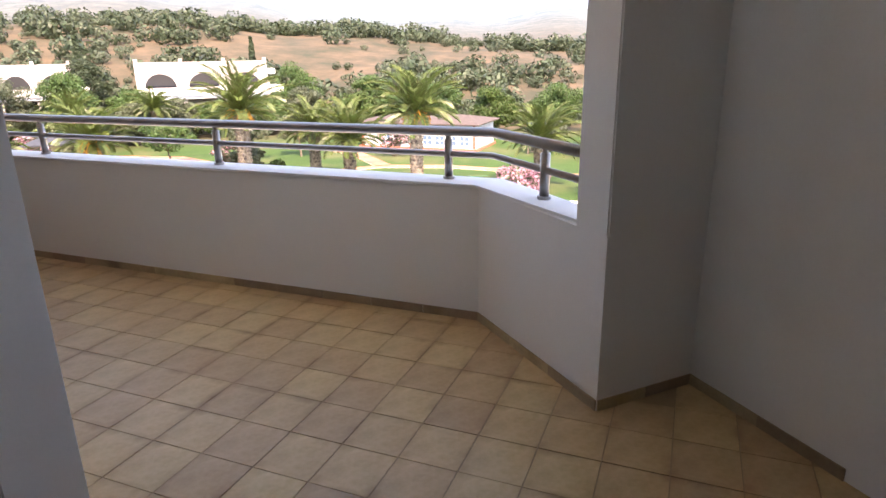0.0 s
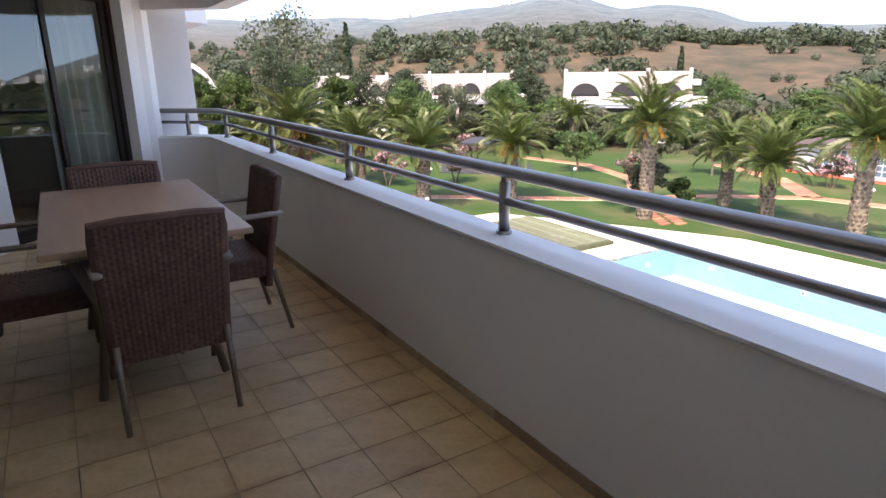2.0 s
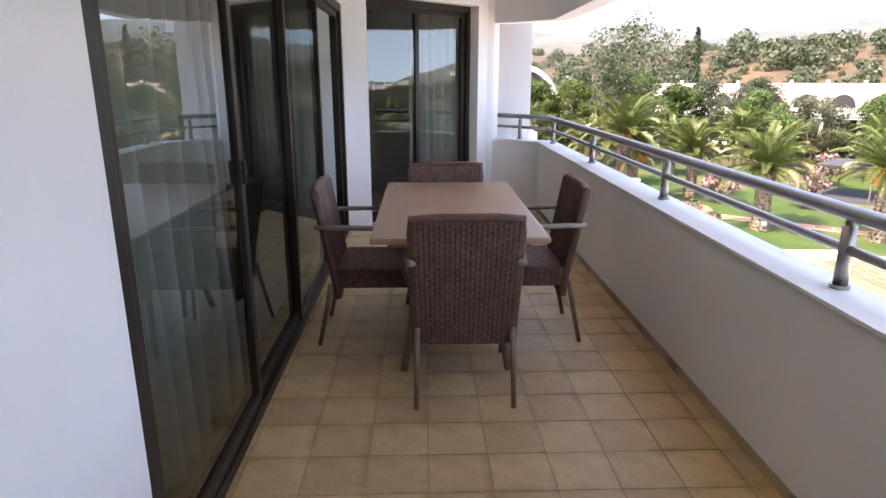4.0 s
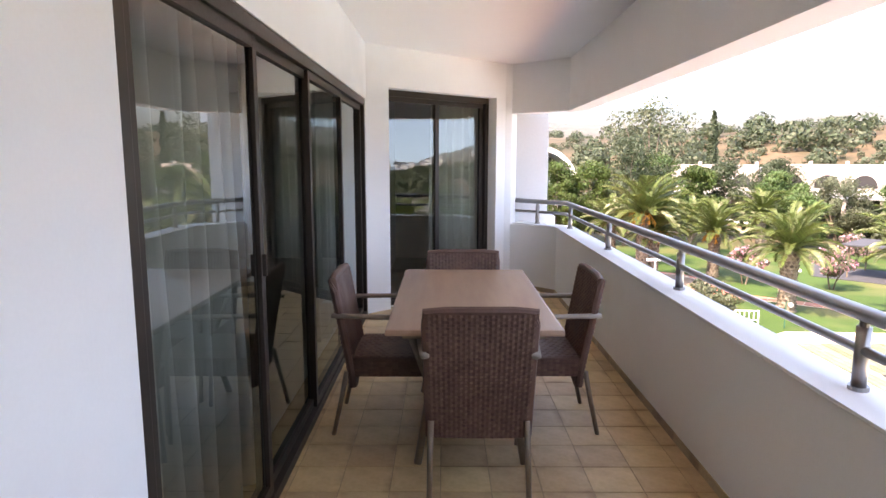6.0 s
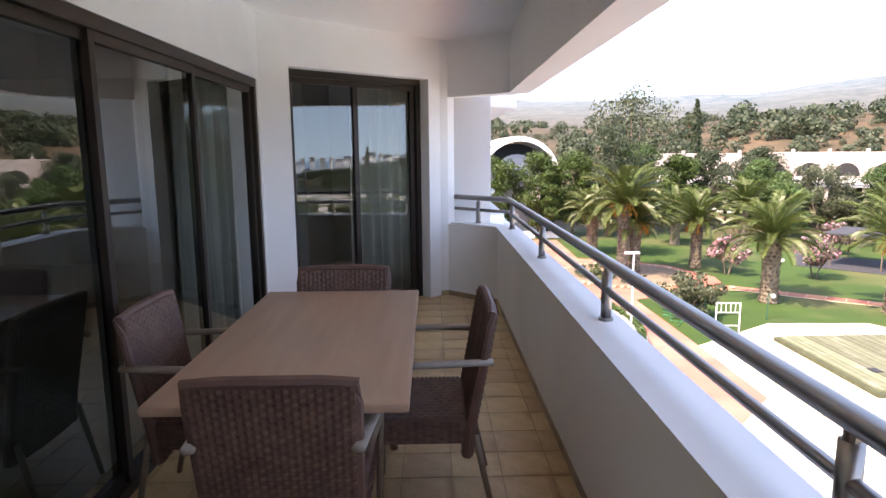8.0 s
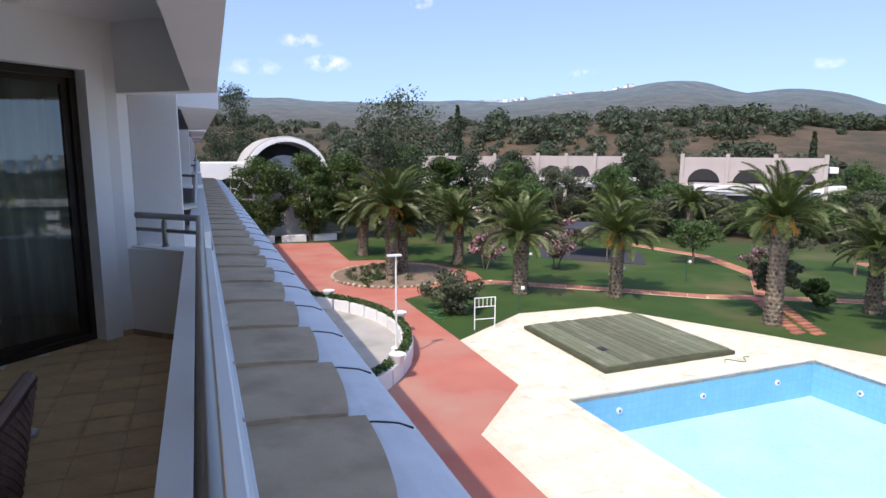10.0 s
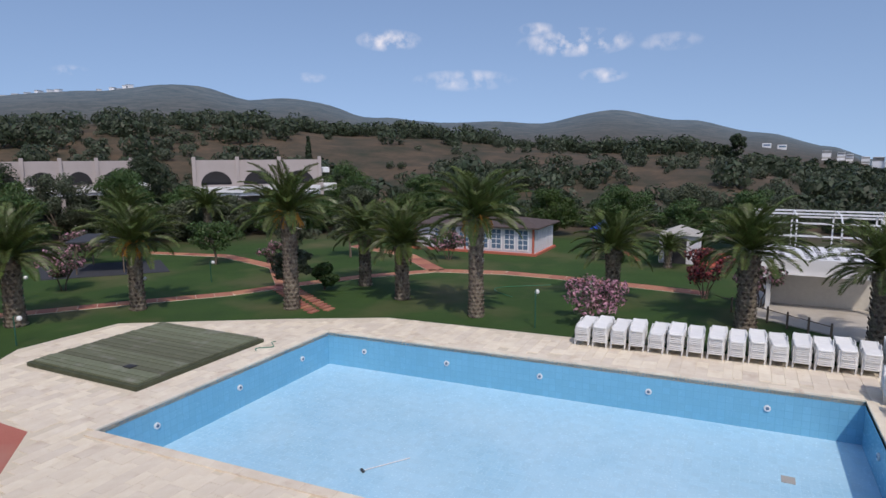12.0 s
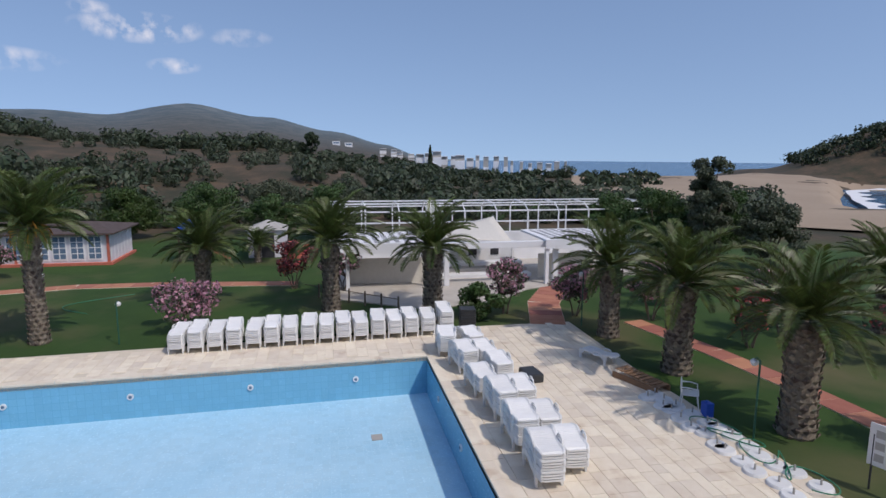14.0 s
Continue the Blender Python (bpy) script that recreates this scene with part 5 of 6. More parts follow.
def hill_scrub():
    """Rounded shrubs and small trees all over the slopes behind the garden, with dry gaps between them."""
    g = random.Random(11)
    for name, mat, n, lo, hi, label in (("hill_scrub_dark", HILLDARK, 900, 1.4, 4.2, "dark evergreen shrubs covering the hillside"), ("hill_scrub_green", HILLGREY, 950, 0.9, 2.8, "grey-green shrubs scattered over the hillside"), ("hill_scrub_light", LEAF, 260, 0.7, 1.9, "fresh green bushes at the hill's foot")):
        cs, rs = [], []
        count = 0
        while count < n:
            b = g.uniform(-12, 128)
            r = 68 * math.exp(g.uniform(0, 1.2))
            if name.endswith("light") and r > 88:
                continue
            x, y = r * math.sin(radians(b)), r * math.cos(radians(b))
            dens = 0.9 * noise.noise(Vector((x * 0.02, y * 0.02, 7.0))) + 0.4 * noise.noise(Vector((x * 0.07, y * 0.07, 2.0)))
            wood = 0.34 * smooth(62, 44, b) + (0.15 if r < 84 else 0.0) + 0.12 * smooth(80, 96, b)
            if dens + wood < g.uniform(-0.22, 0.38):
                continue
            if b > 112 and r > 115:
                continue
            z = ground_height(x, y)
            s = lo + (hi - lo) * g.random() ** 1.8
            count += 1
            cs.append((x, y, z + s * 0.42))      # one round heart with lobes about it
            rs.append(s * 0.62)
            for k in range(3):
                a = g.uniform(0, 6.283)
                q = 0.55 * s * g.uniform(0.5, 1.0)
                cs.append((x + q * math.cos(a), y + q * math.sin(a), z + s * g.uniform(0.25, 0.65)))
                rs.append(s * g.uniform(0.3, 0.48))
        if name.endswith("dark"):
            for k in range(190):                 # close rank of trees along the ridge
                b = 42 + 46 * k / 189 + g.uniform(-0.3, 0.3)
                r = 168 + g.uniform(-10, 10)
                x, y, z = far_spot(b, r)
                s = g.uniform(1.6, 3.9) * (0.6 if 70 < b < 73 else 1)
                for j in range(4):
                    cs.append((x + g.uniform(-0.6, 0.6) * s, y + g.uniform(-0.6, 0.6) * s, z + s * g.uniform(0.2, 0.75)))
                    rs.append(s * g.uniform(0.42, 0.62))
        ob = new(name, cloud_mesh(name, leaf_cloud(cs, rs, 66, 0.21, len(cs), 0.85, 0.78, 0.3, True), [mat]))
        tagged(ob, label, "shrubs", kind="stuff")


hill_scrub()

# ---- garden things ----
def lounger_shell():
    """One moulded lounger: a waved slatted bed with rounded ends, narrow skirts, arched side legs and arm loops."""
    bm = bmesh.new()
    prof = [(0.0, 0.27), (0.12, 0.33), (0.55, 0.36), (0.98, 0.30), (1.25, 0.33), (1.7, 0.40), (1.85, 0.36)]
    rows = []
    n = 36
    for k in range(n + 1):
        y = 1.85 * k / n
        e = abs(2 * k / n - 1)
        w = 1 - 0.22 * e ** 8
        z = lerp_table(prof, y) - (0.014 if k % 2 else 0.0)
        rows.append([bm.verts.new((x * w, y, z + dz + (0.014 if abs(x) > 0.26 and k % 2 else 0))) for x, dz in ((-0.345, -0.048), (-0.335, 0.0), (-0.29, 0.016), (-0.25, 0), (0.25, 0), (0.29, 0.016), (0.335, 0.0), (0.345, -0.048))])
    for p, q in zip(rows, rows[1:]):
        for i in range(7):
            bm.faces.new((p[i], p[i + 1], q[i + 1], q[i]))
    for r in (rows[0], rows[-1]):                # turned-down lips at both ends
        lo = [bm.verts.new((v.co.x, v.co.y, v.co.z - 0.045)) for v in r[1:-1]]
        for i in range(5):
            bm.faces.new((r[i + 1], r[i + 2], lo[i + 1], lo[i]))
    for s in (-1, 1):
        for y0, y1, foot in ((0.06, 0.42, 0.14), (1.2, 1.62, 1.5)):        # legs flare up into the bed like an arch
            top = [bm.verts.new((s * 0.34, y, lerp_table(prof, y) - 0.03)) for y in (y0, y1)]
            mid = [bm.verts.new((s * 0.335, foot - 0.07, 0.17)), bm.verts.new((s * 0.335, foot + 0.07, 0.17))]
            low = [bm.verts.new((s * 0.33, foot - 0.05, 0.0)), bm.verts.new((s * 0.33, foot + 0.05, 0.0))]
            inn = [bm.verts.new((v.co.x - s * 0.05, v.co.y, v.co.z)) for v in top + mid + low]
            out = top + mid + low
            for a, b, c, d in ((0, 1, 3, 2), (2, 3, 5, 4)):
                bm.faces.new((out[a], out[b], out[c], out[d]))
                bm.faces.new((inn[a], inn[d], inn[c], inn[b]))
            for a, b in ((0, 2), (2, 4), (1, 3), (3, 5), (4, 5)):
                bm.faces.new((out[a], out[b], inn[b], inn[a]))
        tube(bm, [(s * 0.335, 0.86, 0.30), (s * 0.35, 0.92, 0.40), (s * 0.352, 1.1, 0.43), (s * 0.35, 1.28, 0.40), (s * 0.335, 1.33, 0.33)], 0.02, 6)
    return bm


_shell = lounger_shell()
bmesh.ops.scale(_shell, verts=_shell.verts, vec=(0.84, 0.84, 1.0))
SHELL = bm_mesh("lounger", _shell, PLASTIC)
_shell = lounger_shell()
for v in _shell.verts:                          # back rest tipped up and the foot end tucked in
    v.co.x *= 1.0
    v.co.z += 0.07 * math.sin(v.co.y * 2.6) if v.co.z > 0.2 else 0
    v.co.y *= 0.75
FOLDED = bm_mesh("lounger", _shell, PLASTIC)


def lounger_stack(x, y, rz, n, label="stack of white plastic sun loungers on the pool deck", shell=None):
    t = thing("lounger_stack", label, "sun loungers", (x, y, GZ + 0.022), rz, group="stacked sun loungers")
    for k in range(n):
        o = part("lounger", shell or SHELL, PLASTIC, t)
        o.location = (0.006 * ((k * 7) % 5 - 2), 0.01 * ((k * 5) % 4 - 1.5), 0.07 * k)


for k in range(15):
    f = k / 14
    lounger_stack(26.05 + 0.72 * f, 7.1 - 9.75 * f, -90 + (k * 37 % 7) - 3, 8 + (k * 5) % 2)
lounger_stack(26.85, -3.45, -90, 11)
dk = thing("chair_stack", "tall stack of black plastic chairs on the pool deck", "chairs", (27.2, -4.35, GZ + 0.022), 85)
for k in range(14):
    part("chair_shell", boxm((-0.32, -0.05, 0.06 + 0.075 * k), (0.32, 0.62, 0.115 + 0.075 * k), 0.025), DARKPL, dk)
for i, (x, y, n) in enumerate([(24.1, -2.95, 7), (22.2, -2.95, 7), (20.1, -2.95, 5), (18.3, -3.05, 8), (16.5, -3.0, 8), (14.7, -2.95, 8), (24.3, -3.75, 5), (22.6, -3.75, 5), (21.0, -3.85, 6), (18.9, -3.85, 5), (17.0, -3.85, 4), (15.2, -3.8, 5)]):
    lounger_stack(x + 1.2, y - 0.05 - 0.05 * (24.1 - x), 93 + (i * 31 % 17) - 8, n + 2, shell=FOLDED)
bl = thing("dark_lounger", "single dark lounger leaning beside the white stacks", "sun lounger", (21.8, -5.2, GZ + 0.022), 95)
part("frame", boxm((-0.28, 0, 0.0), (0.28, 0.9, 0.3), 0.08), DARKPL, bl)
lounger = thing("sun_lounger", "single white plastic sun lounger on the deck's edge", "sun lounger", (23.4, -8.0, GZ + 0.022), 115)
part("shell", SHELL, PLASTIC, lounger)
tk = thing("wooden_lounger", "folded brown wooden sun lounger on the deck", "sun lounger", (20.3, -8.7, GZ + 0.022), 20)
for k in range(9):
    part("slat", boxm((-0.9 + 0.2 * k, -0.3, 0.2 + 0.012 * k), (-0.74 + 0.2 * k, 0.3, 0.225 + 0.012 * k), 0.006), TEAK, tk)
for s in (-0.32, 0.28):
    part("rail", boxm((-0.95, s, 0.0), (0.95, s + 0.04, 0.2), 0.008), TEAK, tk)

# concrete umbrella bases
g = random.Random(5)
for k in range(24):
    u = k / 23
    x, y = 19.3 - 5.9 * u + g.uniform(-0.12, 0.12), -8.55 - 0.55 * u + (0.42 if k % 2 else -0.42) * (0.4 + 0.6 * u) + g.uniform(-0.1, 0.1)
    t = thing("umbrella_base", "round white concrete umbrella base on the deck", "umbrella base", (x, y, GZ + 0.02), 0, group="umbrella bases")
    bm = bmesh.new()
    tube(bm, [(0, 0, 0), (0, 0, 0.05), (0, 0, 0.075)], 0.29, 18, 0.25)
    part("disc", bm, PLASTIC, t)
    part("socket", tubem([(0, 0, 0.07), (0, 0, 0.22)], 0.025, 8), CONC, t, "grey metal socket")
ch = thing("plastic_chair", "white plastic garden chair among the umbrella bases", "chair", (18.35, -9.25, GZ + 0.02), 150)
part("seat", boxm((-0.25, -0.24, 0.40), (0.25, 0.24, 0.43), 0.012), PLASTIC, ch)
part("backrest", boxm((-0.25, -0.27, 0.43), (0.25, -0.235, 0.82), 0.015), PLASTIC, ch)
for sx in (-1, 1):
    part("armrest", tubem([(sx * 0.26, -0.25, 0.66), (sx * 0.29, 0.0, 0.66), (sx * 0.27, 0.22, 0.62), (sx * 0.25, 0.23, 0.42)], 0.02, 6), PLASTIC, ch)
    for sy in (-1, 1):
        part("leg", tubem([(sx * 0.22, sy * 0.21, 0.40), (sx * 0.27, sy * 0.26, 0)], 0.022, 6), PLASTIC, ch)
bk = thing("bucket", "blue plastic canister beside the umbrella bases", "canister", (17.6, -9.35, GZ + 0.02))
part("body", boxm((-0.15, -0.12, 0), (0.15, 0.12, 0.42), 0.03), BLUEPL, bk)
part("cap", tubem([(0, 0.04, 0.42), (0, 0.04, 0.47)], 0.035, 8), BLUEPL, bk)


def hose(pts, label):
    c = bpy.data.curves.new("garden_hose", "CURVE")
    c.dimensions, c.bevel_depth, c.bevel_resolution = "3D", 0.016, 2
    s = c.splines.new("NURBS")
    s.points.add(len(pts) - 1)
    for p, q in zip(s.points, pts):
        p.co = (*q, 1)
    s.use_endpoint_u = True
    c.materials.append(HOSE)
    tagged(new("garden_hose", c), label, "hose")


g = random.Random(8)
hose([(17.2 - 0.11 * k + 0.5 * math.sin(k * 0.9), -9.0 - 0.015 * k + 0.45 * math.cos(k * 0.7), GZ + 0.12) for k in range(36)], "tangled green garden hose across the umbrella bases")
hose([(12.4 + 0.25 * math.sin(k), 29.3 - 0.12 * k + 0.2 * math.cos(k * 1.3), GZ + 0.04) for k in range(18)], "loose green garden hose lying on the red path")
hose([(20.0 + 0.12 * k, 18.4 + 0.25 * math.sin(k * 0.8), GZ + 0.05) for k in range(12)], "green garden hose lying beside the wooden platform")
hose([(33.0 + 0.35 * k, 12.5 + 1.6 * math.sin(k * 0.35), GZ + 0.03) for k in range(12)], "thin green garden hose lying on the lawn")
rod = thing("pool_pole", "white cleaning pole lying on the pool floor", "pole", (16.2, 11.0, -7.60), -35)
part("pole", tubem([(0, 0, 0.02), (1.5, 0, 0.02)], 0.018, 6), WHITEMETAL, rod)
part("brush_head", boxm((-0.06, -0.1, 0), (0.02, 0.1, 0.05), 0.01), DARKPL, rod)

# white tubular gate on the lawn's edge
gt = thing("pipe_gate", "white tubular metal gate standing by the lawn", "gate", (13.1, 25.6, GZ), -4)
for x in (0.0, 0.95):
    part("post", tubem([(x, 0, 0), (x, 0, 1.42)], 0.028, 8), WHITEMETAL, gt)
for z in (0.45, 1.0, 1.40):
    part("bar", tubem([(0, 0, z), (0.95, 0, z)], 0.022, 8), WHITEMETAL, gt)
for k in range(1, 5):
    part("rod", tubem([(0.19 * k, 0, 1.0), (0.19 * k, 0, 1.4)], 0.016, 6), WHITEMETAL, gt)

# low garden lamps and taller posts
for x, y, h in ((16.5, 27.9, 1.2), (24.0, 29.9, 1.3), (13.8, 28.2, 1.3), (29.2, 30.4, 1.3), (33.4, 14.5, 1.9), (21.5, 36.0, 1.3), (16.1, -9.75, 2.2), (27.2, -9.6, 2.4), (27.9, 9.6, 1.7)):
    t = thing("garden_lamp", "small white globe lamp on a thin green post", "garden lamp", (x, y, GZ), 0, group="garden lamps")
    part("post", tubem([(0, 0, 0), (0, 0, h)], 0.028, 8), GREENMETAL, t)
    part("arm", tubem([(0, 0, h), (0.12, 0, h + 0.04), (0.22, 0, h - 0.02)], 0.014, 6), GREENMETAL, t)
    bm = bmesh.new()
    bmesh.ops.create_icosphere(bm, subdivisions=2, radius=0.11, matrix=Matrix.Translation((0.22, 0, h - 0.12)))
    part("globe", bm, PLASTIC, t, "white globe", smooth=True)
st = thing("street_lamp", "slim white lamp post with a flat head on the terrace", "street lamp", (8.7, 22.85, GZ), 0)
part("foot", tubem([(0, 0, 0.1), (0, 0, 0.55)], 0.26, 12, 0.2), WHITE_OUT, st, "white concrete foot")
part("post", tubem([(0, 0, 0.5), (0, 0, 3.95)], 0.04, 10, 0.03), WHITEMETAL, st)
part("lamp_head", boxm((-0.32, -0.09, 3.95), (0.2, 0.09, 4.02), 0.02), WHITEMETAL, st)

# terrace with a ring of planters
TC, TR = (1.9, 26.0), 7.9
arc = [(TC[0] + TR * math.cos(radians(a)), TC[1] + TR * math.sin(radians(a))) for a in range(-62, 63, 4)]
structure("terrace", prismm([(2.35, arc[0][1])] + arc + [(2.35, arc[-1][1])], GZ - 0.1, GZ + 0.12), CONC, "grey concrete terrace with a curved edge", "terrace")
for k, a in enumerate(range(-58, 60, 8)):
    b0, b1 = radians(a), radians(a + 7.4)
    poly = [(TC[0] + r * math.cos(b), TC[1] + r * math.sin(b)) for r, b in ((TR - 0.28, b0), (TR + 0.18, b0), (TR + 0.18, b1), (TR - 0.28, b1))]
    t = thing("planter", "white concrete planter with a low clipped hedge", "planter", (0, 0, 0), 0, group="terrace planters")
    part("trough", prismm(poly, GZ - 0.1, GZ + 0.62, 0.02), WHITE_OUT, t)
    mid = radians(a + 3.7)
    cs = [(TC[0] + (TR - 0.05) * math.cos(b0 + (b1 - b0) * q / 7), TC[1] + (TR - 0.05) * math.sin(b0 + (b1 - b0) * q / 7), GZ + 0.72) for q in range(8)]
    part("hedge", cloud_mesh("hedge", leaf_cloud(cs, [0.2] * 8, 70, 0.055, 500 + k, 0.8, 0.3), [LEAF]), LEAF, t)
    if k % 5 == 2:
        x, y = TC[0] + (TR + 0.1) * math.cos(mid), TC[1] + (TR + 0.1) * math.sin(mid)
        u = thing("urn", "white concrete urn at the terrace's rim", "urn", (x, y, GZ + 0.6))
        part("bowl", tubem([(0, 0, 0), (0, 0, 0.16), (0, 0, 0.34)], 0.17, 12, 0.3), WHITE_OUT, u)

# planted island with a stone rim
isl = structure("flower_bed", prismm([(13.2 + 3.7 * math.cos(radians(a)), 38.0 + 3.6 * math.sin(radians(a))) for a in range(0, 360, 12)], GZ - 0.1, GZ + 0.12), SOIL, "round soil bed with sparse plants under two palms", "flower bed")
g = random.Random(3)
for k in range(60):
    a = radians(6 * k + g.uniform(-1, 1))
    x, y = 13.2 + 3.75 * math.cos(a), 38.0 + 3.65 * math.sin(a)
    r = g.uniform(0.1, 0.17)
    bm = bmesh.new()
    bmesh.ops.create_icosphere(bm, subdivisions=1, radius=r)
    for v in bm.verts:
        v.co *= g.uniform(0.8, 1.15)
        v.co.z *= 0.8
    bmesh.ops.translate(bm, verts=bm.verts, vec=(x, y, GZ + 0.08))
    part("rim_stone", bm, RIMSTONE, isl)
bed = [(13.2 + g.uniform(-3, 0.5), 38.0 + g.uniform(-2.9, 2.6), GZ + 0.3) for _ in range(34)]
tagged(new("bed_plants", cloud_mesh("bed_plants", leaf_cloud(bed, [g.uniform(0.2, 0.42) for _ in bed], 90, 0.06, 77, 0.7, 0.2), [LEAF, OLIVE], (np.arange(len(bed) * 90) // 90) % 2)), "low green plants in the round soil bed", "plants", kind="stuff")


# ---- buildings in the distance ----
def cabin():
    t = thing("garden_cabin", "white garden cabin with red trim and french windows", "cabin", (46.6, 15.6, GZ), 0)
    L, D, H = 10.2, 5.0, 2.15
    part("wall", boxm((0, 0, 0.15), (D, L, H)), LILAC, t)
    part("plinth", boxm((-0.25, -0.2, -0.1), (D + 0.2, L + 0.2, 0.16), 0.01), REDTRIM, t, "red painted plinth")
    bm = bmesh.new()
    e = 0.45
    v = [bm.verts.new(p) for p in ((-e, -e, H), (D + e, -e, H), (D + e, L + e, H), (-e, L + e, H), (D / 2, 1.6, H + 0.5), (D / 2, L - 1.6, H + 0.5), (-e, -e, H - 0.1), (D + e, -e, H - 0.1), (D + e, L + e, H - 0.1), (-e, L + e, H - 0.1))]
    for f in ((0, 1, 4), (1, 2, 5, 4), (2, 3, 5), (3, 0, 4, 5), (6, 7, 1, 0), (7, 8, 2, 1), (8, 9, 3, 2), (9, 6, 0, 3), (9, 8, 7, 6)):
        bm.faces.new([v[q] for q in f])
    part("roof", bm, ROOFDARK, t, "dark hipped roof")
    for y in (0.0, 4.9, 5.6, L - 0.14):
        part("post", boxm((-0.06, y, 0.15), (0.06, y + 0.16, H - 0.02), 0.01), REDTRIM, t, "red corner post")
    for k in range(7):
        y = 0.45 + 1.08 * k + (0.55 if k > 3 else 0)
        w = part("window", boxm((-0.05, y, 0.3), (0.0, y + 0.9, 1.95), 0.01), WHITEMETAL, t, "white french window")
        for j in range(2):
            for i in range(4):
                part("pane", boxm((-0.06, y + 0.07 + 0.4 * j, 0.42 + 0.38 * i), (-0.045, y + 0.4 + 0.4 * j, 0.74 + 0.38 * i)), BLUEPANE, w)
    for k in range(7):
        part("batten", boxm((0.25 + 0.72 * k, -0.02, 0.16), (0.30 + 0.72 * k, 0.0, H - 0.05)), WHITEMETAL, t)


cabin()


def arch_face(w, h, ax, aw, az, ah, n=14):
    """A wall panel with an arched hole; local x along, z up, thickness in y."""
    bm = bmesh.new()
    outer = [(0, 0), (w, 0), (w, h), (0, h)]
    hole = [(ax, az)] + [(ax + aw / 2 - aw / 2 * math.cos(math.pi * i / n), az + ah * math.sin(math.pi * i / n)) for i in range(n + 1)] + [(ax + aw, az)]
    hole = hole[1:-1]
    for y in (0, 0.35):
        vo = [bm.verts.new((x, y, z)) for x, z in outer]
        vh = [bm.verts.new((x, y, z)) for x, z in hole]
        m = len(vh)
        bm.faces.new((vo[0], vo[1], vh[-1], vh[0]))
        half = m // 2
        for i in range(half):
            bm.faces.new((vo[3] if i else vo[0], vh[i], vh[i + 1])) if i else bm.faces.new((vo[0], vh[0], vh[1], vo[3]))
        for i in range(half, m - 1):
            bm.faces.new((vo[2], vh[i], vh[i + 1])) if i < m - 2 else bm.faces.new((vo[2], vh[i], vh[i + 1], vo[1]))
        bm.faces.new((vo[3], vh[half], vo[2]))
        if y == 0:
            first = vh
        else:
            for i in range(m - 1):
                bm.faces.new((first[i], first[i + 1], vh[i + 1], vh[i]))
    return bm


def hotel(a, b, top, bays, label, lower=True):
    """A two-storey wing with arched loggias above and balconies; from plan point a to b."""
    m, ln = along(a, b)
    t = thing("hotel_wing", label, "building")
    t.matrix_basis = m
    w = ln / bays
    part("body", boxm((0, 2.2, GZ - 0.5), (ln, 9.0, top - 0.4)), HOTEL, t)
    part("floor_slab", boxm((0, -0.4, top - 3.55), (ln, 2.2, top - 3.25)), WHITE_OUT, t)
    part("balcony_front", boxm((0, -0.6, top - 3.25), (ln, -0.45, top - 2.6), 0.02), WHITE_OUT, t, "white balcony front")
    part("lower_front", boxm((0, -0.6, GZ), (ln, -0.45, GZ + 0.9), 0.02), WHITE_OUT, t, "white terrace wall")
    part("end_wall", boxm((ln - 0.02, -0.6, GZ), (ln + 0.3, 2.2, top - 2.0)), HOTEL, t)
    part("end_balcony", boxm((ln + 0.31, -0.3, top - 1.35), (ln + 1.0, 1.3, top - 0.8), 0.08), WHITE_OUT, t, "white rounded end balcony")
    part("end_balcony", boxm((ln + 0.31, -0.5, top - 3.2), (ln + 1.7, 1.6, top - 2.45), 0.08), WHITE_OUT, t, "white rounded end balcony")
    for k in range(bays):
        f = part("bay", arch_face(w, 3.2, w * 0.14, w * 0.72, 0.75, 1.35), HOTEL, t)
        f.location = (w * k, 0, top - 3.2)
        # black panels carry the loggias' inner shade as colour
        part("recess", boxm((w * k + w * 0.12, 2.1, top - 3.2), (w * k + w * 0.88, 2.19, top - 0.9)), DARKIN, t, "black panel painting the shade of a glazed recess")
        part("lower_recess", boxm((w * k + w * 0.12, 2.1, GZ + 0.2), (w * k + w * 0.88, 2.19, GZ + 2.5)), DARKIN, t, "black panel painting the shade of a glazed recess")
        part("pilaster", boxm((w * k - 0.16, -0.18, GZ), (w * k + 0.2, 0.1, top + 0.32), 0.03), HOTEL, t)
    part("pilaster", boxm((ln - 0.16, -0.18, GZ), (ln + 0.2, 0.1, top + 0.32), 0.03), HOTEL, t)


hotel((46.6, 50.4), (55.0, 41.6), 0.95, 3, "pale rendered hotel wing with arched loggias")
hotel((36.8, 68.0), (47.8, 61.0), 0.9, 4, "pale rendered hotel wing half hidden by trees")
hotel((28.0, 74.0), (35.5, 69.5), 0.8, 3, "pale rendered hotel wing behind the trees")


